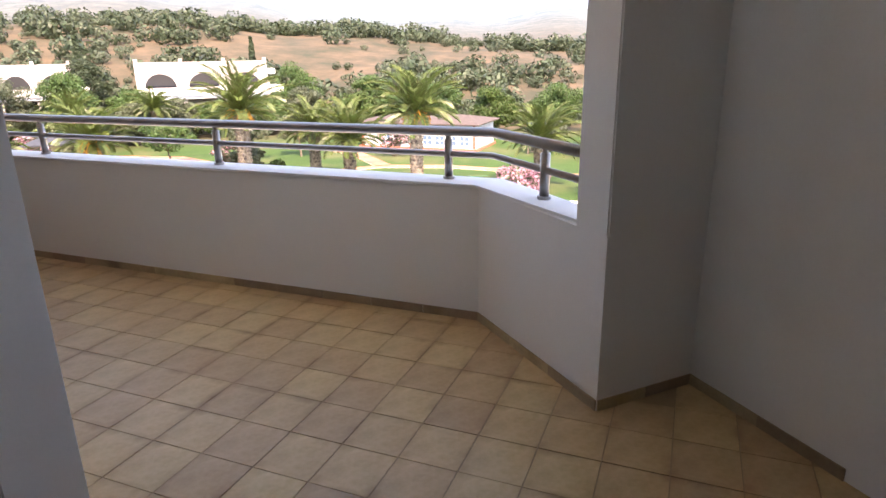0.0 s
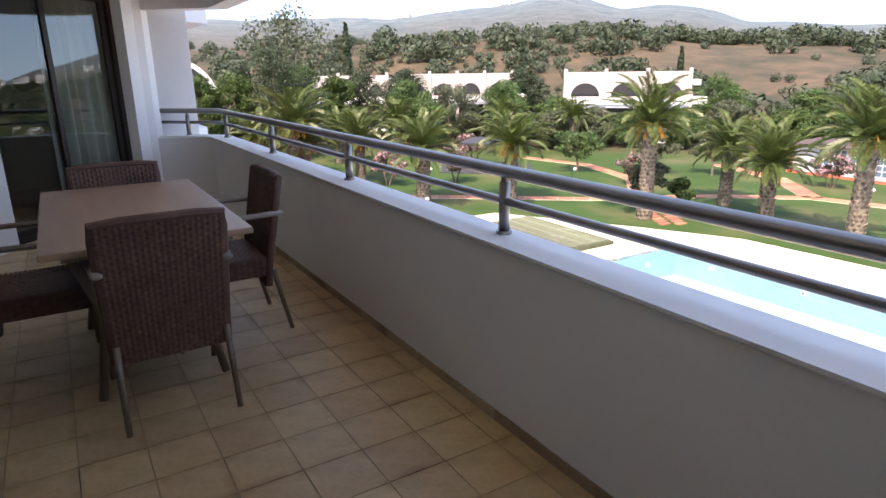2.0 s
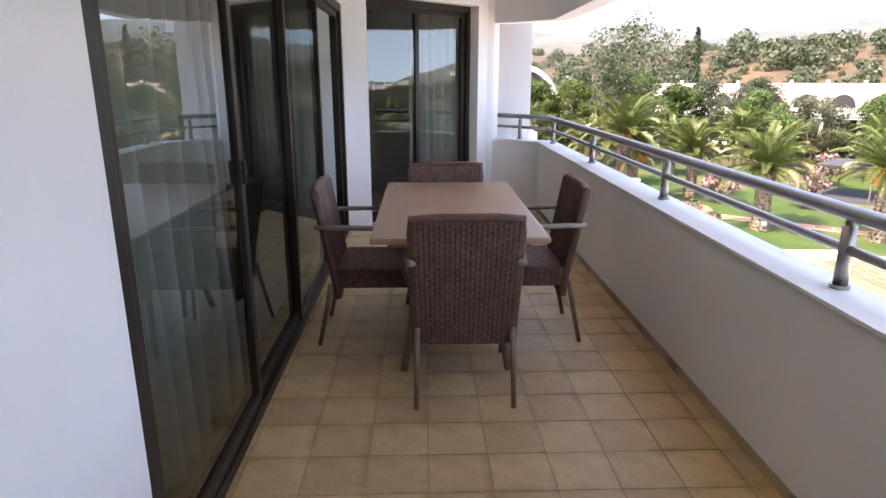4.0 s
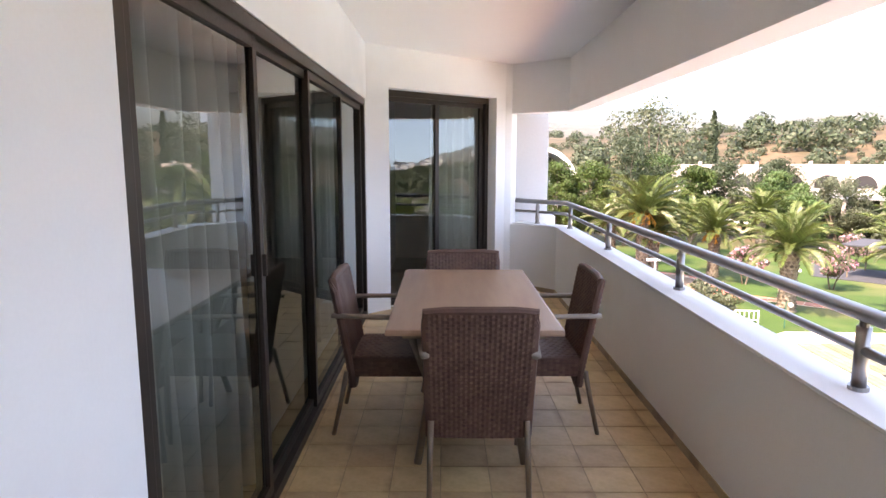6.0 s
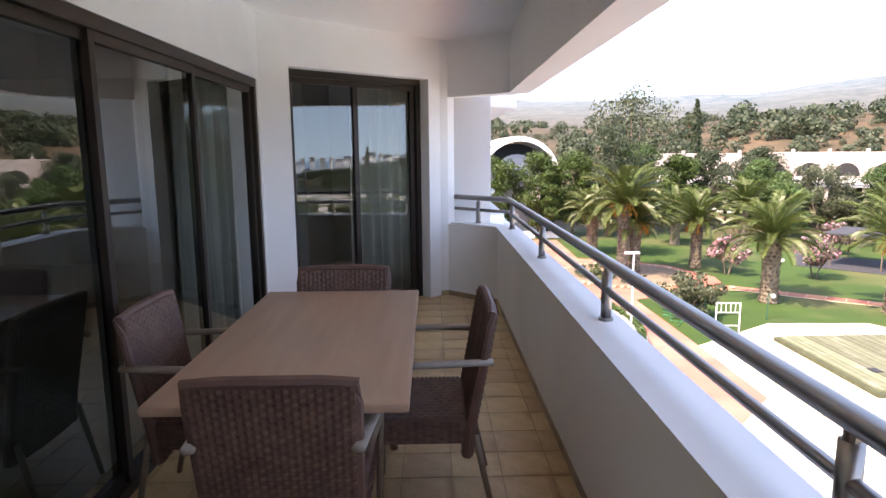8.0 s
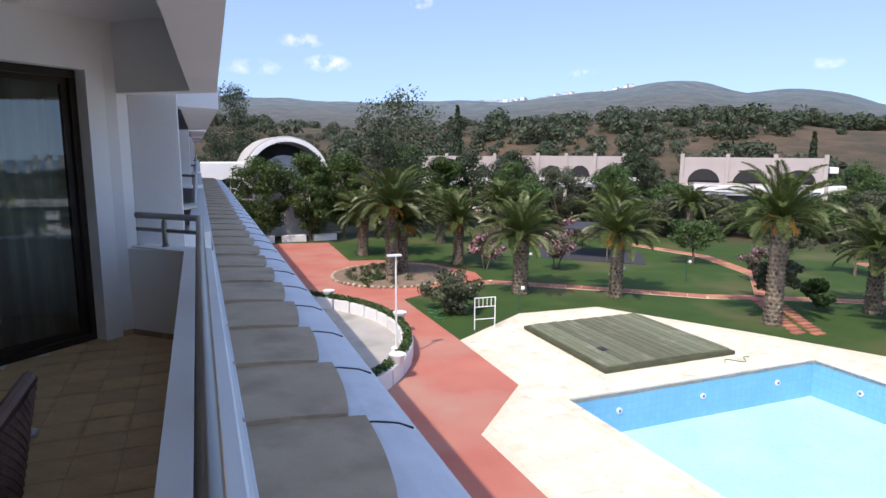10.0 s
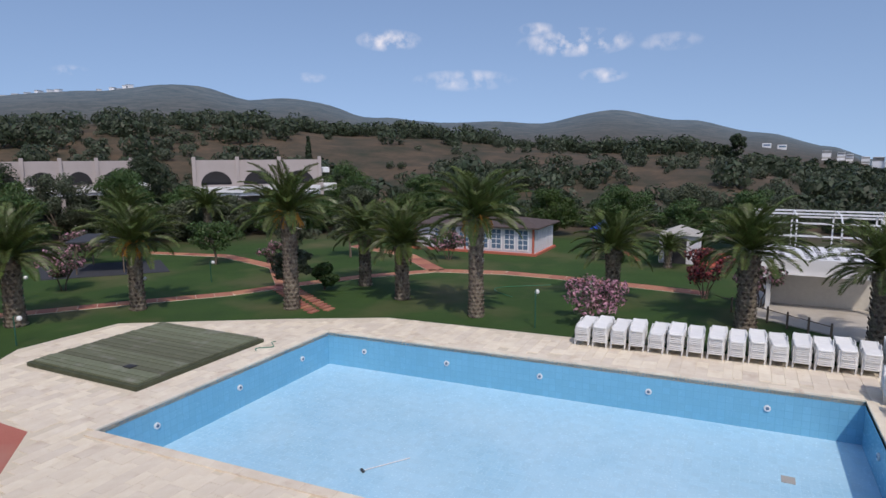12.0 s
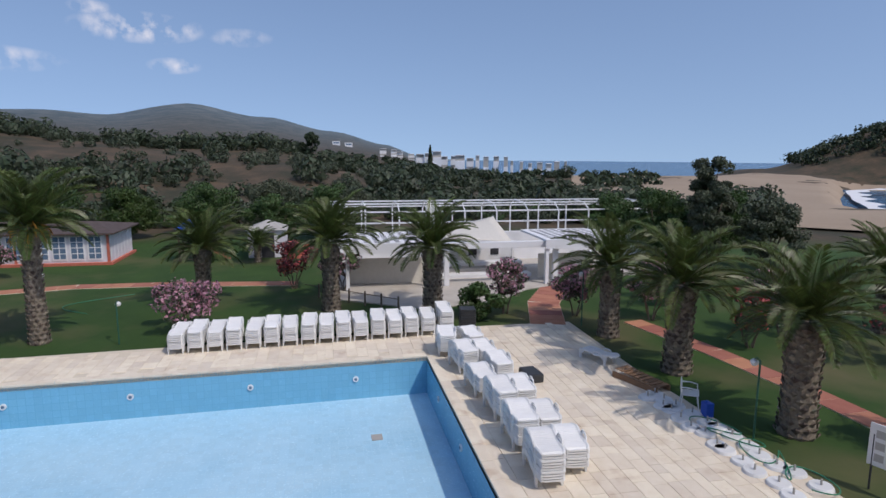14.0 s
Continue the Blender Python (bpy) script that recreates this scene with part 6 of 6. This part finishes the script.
def vault_hall():
    t = thing("vaulted_hall", "white hall with a rounded barrel roof and arched front", "building")
    part("front", boxm((2.45, 57.4, GZ), (6.4, 62, 0.35), 0.02), WHITE_OUT, t)
    f = part("arch_front", arch_face(4.6, 4.4, 0.5, 3.6, 1.4, 1.8), WHITE_OUT, t)
    f.location = (2.45, 56.9, -4.1)
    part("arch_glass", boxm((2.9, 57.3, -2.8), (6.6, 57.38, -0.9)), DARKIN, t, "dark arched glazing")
    bm = bmesh.new()
    n = 18
    for r0, r1, y0, y1 in ((3.15, 3.5, 56.2, 66.0),):
        rows = []
        for i in range(n + 1):
            a = math.pi * (0.1 + 0.8 * i / n)
            c, s = math.cos(a), math.sin(a)
            rows.append([bm.verts.new((9.4 + r * c * 1.02, y, -1.0 + r * s)) for r, y in ((r0, y0), (r1, y0), (r1, y1), (r0, y1))])
        for p, q in zip(rows, rows[1:]):
            for k in range(4):
                bm.faces.new((p[k], p[(k + 1) % 4], q[(k + 1) % 4], q[k]))
        bm.faces.new(rows[0])
        bm.faces.new(rows[-1][::-1])
    part("barrel_roof", bm, WHITE_OUT, t, "white barrel vault")
    bm = bmesh.new()
    rows = []
    for i in range(n + 1):
        a = math.pi * (0.08 + 0.84 * i / n)
        c, q = math.cos(a), math.sin(a)
        rows.append([bm.verts.new((9.4 + r * c * 1.02, y, -1.0 + r * q)) for r, y in ((3.51, 56.9), (3.63, 56.9), (3.63, 67.5), (3.51, 67.5))])
    for p, q in zip(rows, rows[1:]):
        for k in range(4):
            bm.faces.new((p[k], p[(k + 1) % 4], q[(k + 1) % 4], q[k]))
    part("roof_sheet", bm, CONC, t, "grey curved roof sheet")
    # the black back panel paints the vault's unlit inside
    for name, r, y, mat, lb in (("back_panel", 3.14, 59.6, DARKIN, "black panel painting the shade inside the vault"), ("tympanum", 2.15, 58.2, LILAC, "pale arched panel under the vault")):
        bm = bmesh.new()
        front = [bm.verts.new((9.4 + r * math.cos(math.pi * i / n), y, -1.15 + r * math.sin(math.pi * i / n))) for i in range(n + 1)]
        front = [bm.verts.new((9.4 + r, y, GZ)), *front, bm.verts.new((9.4 - r, y, GZ))]
        back = [bm.verts.new((v.co.x, y + 0.2, v.co.z)) for v in front]
        bm.faces.new(front)
        bm.faces.new(back[::-1])
        for i in range(len(front)):
            bm.faces.new((front[i], front[i - 1], back[i - 1], back[i]))
        part(name, bm, mat, t, lb)
    for k in range(1, 6):                        # glazing bars fanning out in the arch
        a = math.pi * k / 6
        part("glazing_bar", tubem([(4.75, 57.24, -2.7), (4.75 + 1.75 * math.cos(a), 57.24, -2.7 + 1.75 * math.sin(a))], 0.025, 5), WHITEMETAL, t)
    part("glazing_bar", tubem([(4.75 + 0.95 * math.cos(math.pi * k / 8), 57.24, -2.7 + 0.95 * math.sin(math.pi * k / 8)) for k in range(9)], 0.025, 5), WHITEMETAL, t)
    for k in range(3):
        part("planter_wall", boxm((5.9 + 2.6 * k, 54.3, GZ), (7.9 + 2.6 * k, 54.9, GZ + 0.55), 0.02), WHITE_OUT, t)


vault_hall()

# dining terrace with pergola frame, awnings and low walls
pav = structure("terrace_east", prismm([(31.2, -3.2), (34.0, 1.0), (37.5, 1.5), (54, 0.5), (54, -24), (38, -19.0), (34.5, -9.5), (32.0, -7.0)], GZ - 0.1, GZ + 0.03), PAVED, "pale paved terrace of the dining pavilion", "terrace")


def pavilion():
    t = thing("pavilion", "low white dining pavilion with canvas awnings", "pavilion", (0, 0, GZ))
    part("back_wall", boxm((44.0, -22, 0), (44.4, 0.5, 2.0)), WHITE_OUT, t)
    part("front_beam", boxm((35.9, -11.9, 2.15), (36.25, -5.1, 2.5), 0.02), WHITE_OUT, t)
    for y in (-11.9, -5.4):
        part("column", boxm((35.95, y, 0), (36.2, y + 0.28, 2.15), 0.015), WHITE_OUT, t)
    for y0, y1 in ((-4.6, 0.4), (-15.4, -11.0)):
        w = part("lattice_roof", boxm((35.6, y0, 2.5), (40.4, y1, 2.62), 0.01), WHITE_OUT, t, "white lattice roof")
        part("fascia", boxm((35.5, y0 - 0.05, 2.1), (35.6, y1 + 0.05, 2.64), 0.01), WHITE_OUT, t)
        part("curtain_wall", boxm((37.4, y0 + 0.2, 0), (37.5, y1 - 0.2, 1.5), 0.01), CANVAS, t, "beige canvas screen")
        for y in (y0, y1 - 0.2):
            part("column", boxm((35.6, y, 0), (35.85, y + 0.2, 2.1), 0.015), WHITE_OUT, t)
        for i in range(8):
            for j in range(8):
                # black slips on top paint the shade in the lattice's gaps
                part("opening", boxm((35.95 + 0.54 * i, y0 + 0.3 + (y1 - y0 - 0.5) * j / 8, 2.615), (36.2 + 0.54 * i, y0 + 0.58 + (y1 - y0 - 0.5) * j / 8, 2.628)), DARKIN, w)
    for k in range(3):
        part("step", boxm((38.0 + 0.9 * k, -11.0, 0), (38.9 + 0.9 * k, -4.8, 0.22 + 0.2 * k), 0.01), CONC if k % 2 else WHITE_OUT, t)
    part("stage_wall", boxm((41.6, -11.0, 0), (41.8, -4.7, 1.7), 0.01), WHITE_OUT, t)
    for y in (-9.9, -8.4, -6.0):
        part("opening_shade", boxm((41.56, y, 0.8), (41.6, y + 0.55, 1.35)), DARKIN, t)
    bm = bmesh.new()
    n = 10
    grid = {}
    for i in range(n + 1):
        for j in range(n + 1):
            u, v = i / n, j / n
            z = (1 - u) * (1 - v) * 2.2 + u * (1 - v) * 3.3 + (1 - u) * v * 2.7 + u * v * 2.2
            grid[i, j] = bm.verts.new((37.6 + 4.4 * u, -9.6 + 5.0 * v, z))
    for i in range(n):
        for j in range(n):
            bm.faces.new((grid[i, j], grid[i + 1, j], grid[i + 1, j + 1], grid[i, j + 1]))
    aw = part("awning", bm, CANVAS, t, "stretched cream canvas awning", smooth=True)
    s = aw.modifiers.new("thickness", "SOLIDIFY")
    s.thickness = 0.02
    for x, y, h in ((37.6, -9.6, 2.25), (37.6, -4.6, 2.75), (42.0, -9.6, 3.35)):
        part("mast", tubem([(x, y, 0), (x, y, h)], 0.05, 8), WHITEMETAL, t)


pavilion()


def pergola():
    t = thing("pergola_frame", "white open steel pergola frame with no roof", "pergola", (0, 0, GZ))
    x0, x1, y0, y1 = 46.5, 51.0, -23.3, 1.0
    zl, zh = 3.25, 3.75
    n = 11
    for k in range(n):
        y = y0 + (y1 - y0) * k / (n - 1)
        for x in (x0, x1):
            part("post", boxm((x - 0.05, y - 0.05, 0), (x + 0.05, y + 0.05, zl)), WHITEMETAL, t)
        part("rafter", tubem([(x0, y, zl), (x0 + 1.0, y, zh), (x1 - 1.0, y, zh), (x1, y, zl)], 0.05, 6), WHITEMETAL, t)
    for x, z in ((x0, zl), (x1, zl), (x0 + 1.0, zh), (x1 - 1.0, zh), (x0, zl - 0.8)):
        part("rail", boxm((x - 0.05, y0, z - 0.05), (x + 0.05, y1, z + 0.05)), WHITEMETAL, t)
    part("wall_pier", boxm((x0 - 0.1, -6.6, 0), (x0 + 0.25, -5.8, zl + 0.35)), WHITE_OUT, t)
    part("base_wall", boxm((x0 - 0.3, y0, 0), (x0 - 0.1, y1, 1.6)), WHITE_OUT, t)


pergola()
# low rope fence by the terrace entrance
for k in range(6):
    x, y = 31.0 + 0.7 * k, -1.9 + 0.75 * k
    t = thing("fence_post", "short dark wooden post at the terrace entrance", "fence post", (x, y, GZ), 0, group="entrance fence")
    part("post", tubem([(0, 0, 0), (0, 0, 0.75)], 0.05, 7, 0.045), WOODBARK, t)
    part("rail", tubem([(0, 0, 0.6), (0.7, 0.75, 0.6)], 0.02, 5), WOODBARK, t)
# playground frame
pg = thing("climbing_frame", "wooden play tower with blue roof and red slide", "playground", (46.5, 10.0, GZ), 0)
for x in (0, 1.2):
    for y in (0, 1.2):
        part("post", boxm((x - 0.06, y - 0.06, 0), (x + 0.06, y + 0.06, 2.3), 0.01), WOODBARK, pg)
part("platform", boxm((-0.1, -0.1, 1.1), (1.3, 1.3, 1.2), 0.01), TEAK, pg)
bm = bmesh.new()
bmesh.ops.create_cone(bm, cap_ends=True, segments=4, radius1=1.15, radius2=0.05, depth=0.6, matrix=Matrix.Translation((0.6, 0.6, 2.6)) @ Matrix.Rotation(math.pi / 4, 4, "Z"))
part("roof", bm, BLUEPL, pg, "blue pyramid roof")
part("slide", boxm((0.2, -2.2, -0.04), (0.75, 0.15, 0.04), 0.01, Matrix.Translation((0, -0.1, 1.15)) @ Matrix.Rotation(0.5, 4, "X")), REDTRIM, pg, "red slide")
for k in range(5):
    part("rung", tubem([(-0.06, 0.0, 0.2 + 0.2 * k), (-0.06, 1.2, 0.2 + 0.2 * k)], 0.02, 5), WOODBARK, pg)
# small white kiosk with steps
ks = thing("kiosk", "small white kiosk with a grey roof and brick steps", "kiosk", (47.5, 4.2, GZ), 0)
part("wall", boxm((0, 0, 0), (2.4, 2.6, 2.0)), LILAC, ks)
part("doorway", boxm((-0.02, 0.8, 0), (0.0, 1.7, 1.8)), DARKIN, ks)
bm = bmesh.new()
bmesh.ops.create_cone(bm, cap_ends=True, segments=4, radius1=2.0, radius2=0.1, depth=0.6, matrix=Matrix.Translation((1.2, 1.3, 2.28)) @ Matrix.Rotation(math.pi / 4, 4, "Z"))
part("roof", bm, CONC, ks)
for k in range(5):
    part("step", boxm((-0.8 + 0.25 * k, -1.6, 0.18 * k), (-0.55 + 0.25 * k, -0.4, 0.18 * k + 0.18), 0.01), REDTRIM, ks, "brick step")
# dark play mat with a trampoline
structure("play_mat", prismm([(25.2, 40.6), (30.6, 35.6), (33.5, 40.0), (28.0, 45.5)], GZ - 0.05, GZ + 0.03), RUBBER, "dark rubber mat on the lawn", "play mat")
tr = thing("shade_canopy", "dark blue sun shade over the play mat", "sun shade", (29.5, 40.2, GZ), 40)
for x in (-1.8, 1.8):
    for y in (-1.4, 1.4):
        part("post", tubem([(x, y, 0), (x, y, 2.1)], 0.05, 7), WOODBARK, tr)
part("roof", boxm((-2.2, -1.8, 2.1), (2.2, 1.8, 2.22), 0.03), RUBBER, tr, "dark flat roof")
# notice board
nb = thing("notice_board", "white notice board with small printed pictures", "sign", (13.0, -10.8, GZ), 20)
for x in (-0.4, 0.4):
    part("post", tubem([(x, 0, 0), (x, 0, 1.35)], 0.025, 6), DARKPL, nb)
pn = part("panel", boxm((-0.5, -0.02, 0.6), (0.5, 0.02, 1.6), 0.01), PLASTIC, nb)
for i in range(3):
    for j in range(3):
        part("printed_block", boxm((-0.4 + 0.28 * i, 0.021, 0.72 + 0.28 * j), (-0.2 + 0.28 * i, 0.024, 0.9 + 0.28 * j)), CONC, pn)
        part("printed_block", boxm((-0.4 + 0.28 * i, -0.024, 0.72 + 0.28 * j), (-0.2 + 0.28 * i, -0.021, 0.9 + 0.28 * j)), CONC, pn)

# beach, far town and headland woods
bm = bmesh.new()
vs = []
for b in [112 + 0.8 * k for k in range(64)]:
    row = []
    for r in (72, 80, 90, 100, 110, 122, 135, 150, 165, 182, 200, 218, 235, 252, 270):
        x, y, z = far_spot(b, r)
        row.append(bm.verts.new((x, y, z + 0.25)))
    vs.append(row)
for p, q in zip(vs, vs[1:]):
    for k in range(14):
        bm.faces.new((p[k], q[k], q[k + 1], p[k + 1]))
structure("beach", bm, SAND, "pale brown sandy beach", "beach", smooth=True)
bm = bmesh.new()
row = []
for k in range(26):
    r = 232 - 112 * k / 25
    b = lerp_table([(118, 140.5), (126, 137.4), (134, 135.7), (144, 134.8), (177, 133.8), (210, 133.5), (232, 135.6)], r)
    w = 0.9 + 0.5 * math.sin(k * 1.7)
    row.append([bm.verts.new((r * math.sin(radians(bb)), r * math.cos(radians(bb)), -9.42)) for bb in (b - 0.25, b + w)])
for p, q in zip(row, row[1:]):
    bm.faces.new((p[0], p[1], q[1], q[0]))
structure("surf", bm, WHITE_OUT, "white line of surf along the beach", "surf")
g = random.Random(21)
for k in range(22):
    b = 95.4 + k * 0.78 + g.uniform(-0.15, 0.15)
    r = 430 + g.uniform(-20, 30)
    x, y, z = far_spot(b, r)
    top = (1.8 - 0.5 * k if k < 11 else -3.6 - 0.3 * (k - 11)) + g.uniform(-2.0, 1.6)
    z = min(z - 1, top - 4)
    t = thing("town_block", "distant white terraced apartment block by the sea", "building", (x, y, z), 90 - b, group="far town")
    h, wid = top - z, (g.uniform(1.6, 3.2) if k < 11 else g.uniform(0.9, 2.0))
    fl = (3 if k % 3 else 2) if k < 11 else 1 + k % 2
    for s in range(fl):
        z0, z1 = h * s / fl, h * (s + 1) / fl
        off = g.uniform(0, 0.7) + 0.6 * s
        part("storey", boxm((off, -wid, z0), (10, wid, z1 - (z1 - z0) * 0.35)), WHITE_OUT, t)
        part("loggia", boxm((off + 0.9, -wid * 0.95, z1 - (z1 - z0) * 0.35), (9.5, wid * 0.95, z1)), CONC, t)
    part("roof_slab", boxm((0.8, -wid, h), (10, wid, h + 0.3)), WHITE_OUT, t)
for k in range(2):
    x, y, z = far_spot(91.2 + 1.1 * k, 700)
    t = thing("hill_house", "distant white house on the slope", "building", (x, y, z - 1), 0, group="far town")
    part("wall", boxm((-4, -4, 0), (4, 4, 5)), WHITE_OUT, t)
    part("window_band", boxm((-4.2, -3, 2.5), (-4, 3, 4)), BLUEPANE, t)
for k in range(46):
    b = 24.5 + 13.5 * (k / 45) + g.uniform(-0.25, 0.25)
    x, y, z = far_spot(b, 1820 + g.uniform(-90, 60))
    t = thing("ridge_house", "distant white house on the mountain ridge", "building", (x, y, z - 4), g.uniform(0, 90), group="ridge village")
    w, d, h = g.uniform(4, 9), g.uniform(4, 7), g.uniform(7, 12)
    part("wall", boxm((-w, -d, 0), (w, d, h)), WHITE_OUT, t)
    part("roof", boxm((-w - 0.5, -d - 0.5, h), (w + 0.5, d + 0.5, h + 0.8)), CONC, t)
cs, rs = [], []
for k in range(900):
    b, r = g.uniform(128, 165), g.uniform(295, 430)
    x, y, z = far_spot(b, r)
    if z < -4:
        continue
    s = g.uniform(2.0, 4.2)
    cs.append((x, y, z + s * 0.5))
    rs.append(s)
for k in range(260):
    b, r = g.uniform(90, 120), g.uniform(150, 330)
    x, y, z = far_spot(b, r)
    s = g.uniform(1.0, 2.6)
    cs.append((x, y, z + s * 0.4))
    rs.append(s)
tagged(new("far_woods", cloud_mesh("far_woods", leaf_cloud(cs, rs, 60, 0.7, 5, 0.8), [DARKLEAF])), "dark woods on the headland and far fields", "trees", kind="stuff")

# ---- floor tiles of the balcony ----
TS = 0.228
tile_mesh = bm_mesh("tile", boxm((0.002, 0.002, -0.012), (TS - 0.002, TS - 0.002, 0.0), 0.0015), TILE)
floor_area = [(XW - 0.02, -1.9), (0.45, -1.85), (1.807, -0.506), (1.447, -0.162), (2.13, 0.562), (2.13, 7.04), (1.675, 7.47), (1.59, 7.43), (0.18, 6.16), (-0.02, 1.0), (-0.02, -1.4)]
g = random.Random(2)
for i in range(-1, 10):
    for j in range(-10, 33):
        x, y = 0.215 + TS * i, 0.0 + TS * j
        if in_poly(x + TS / 2, y + TS / 2, floor_area) or in_poly(x + TS * 0.9, y + TS * 0.1, floor_area) or in_poly(x + 0.1 * TS, y + 0.9 * TS, floor_area):
            o = new("tile", tile_mesh)
            o.parent = floor
            o.location = (x, y, g.uniform(-0.0008, 0.0008))
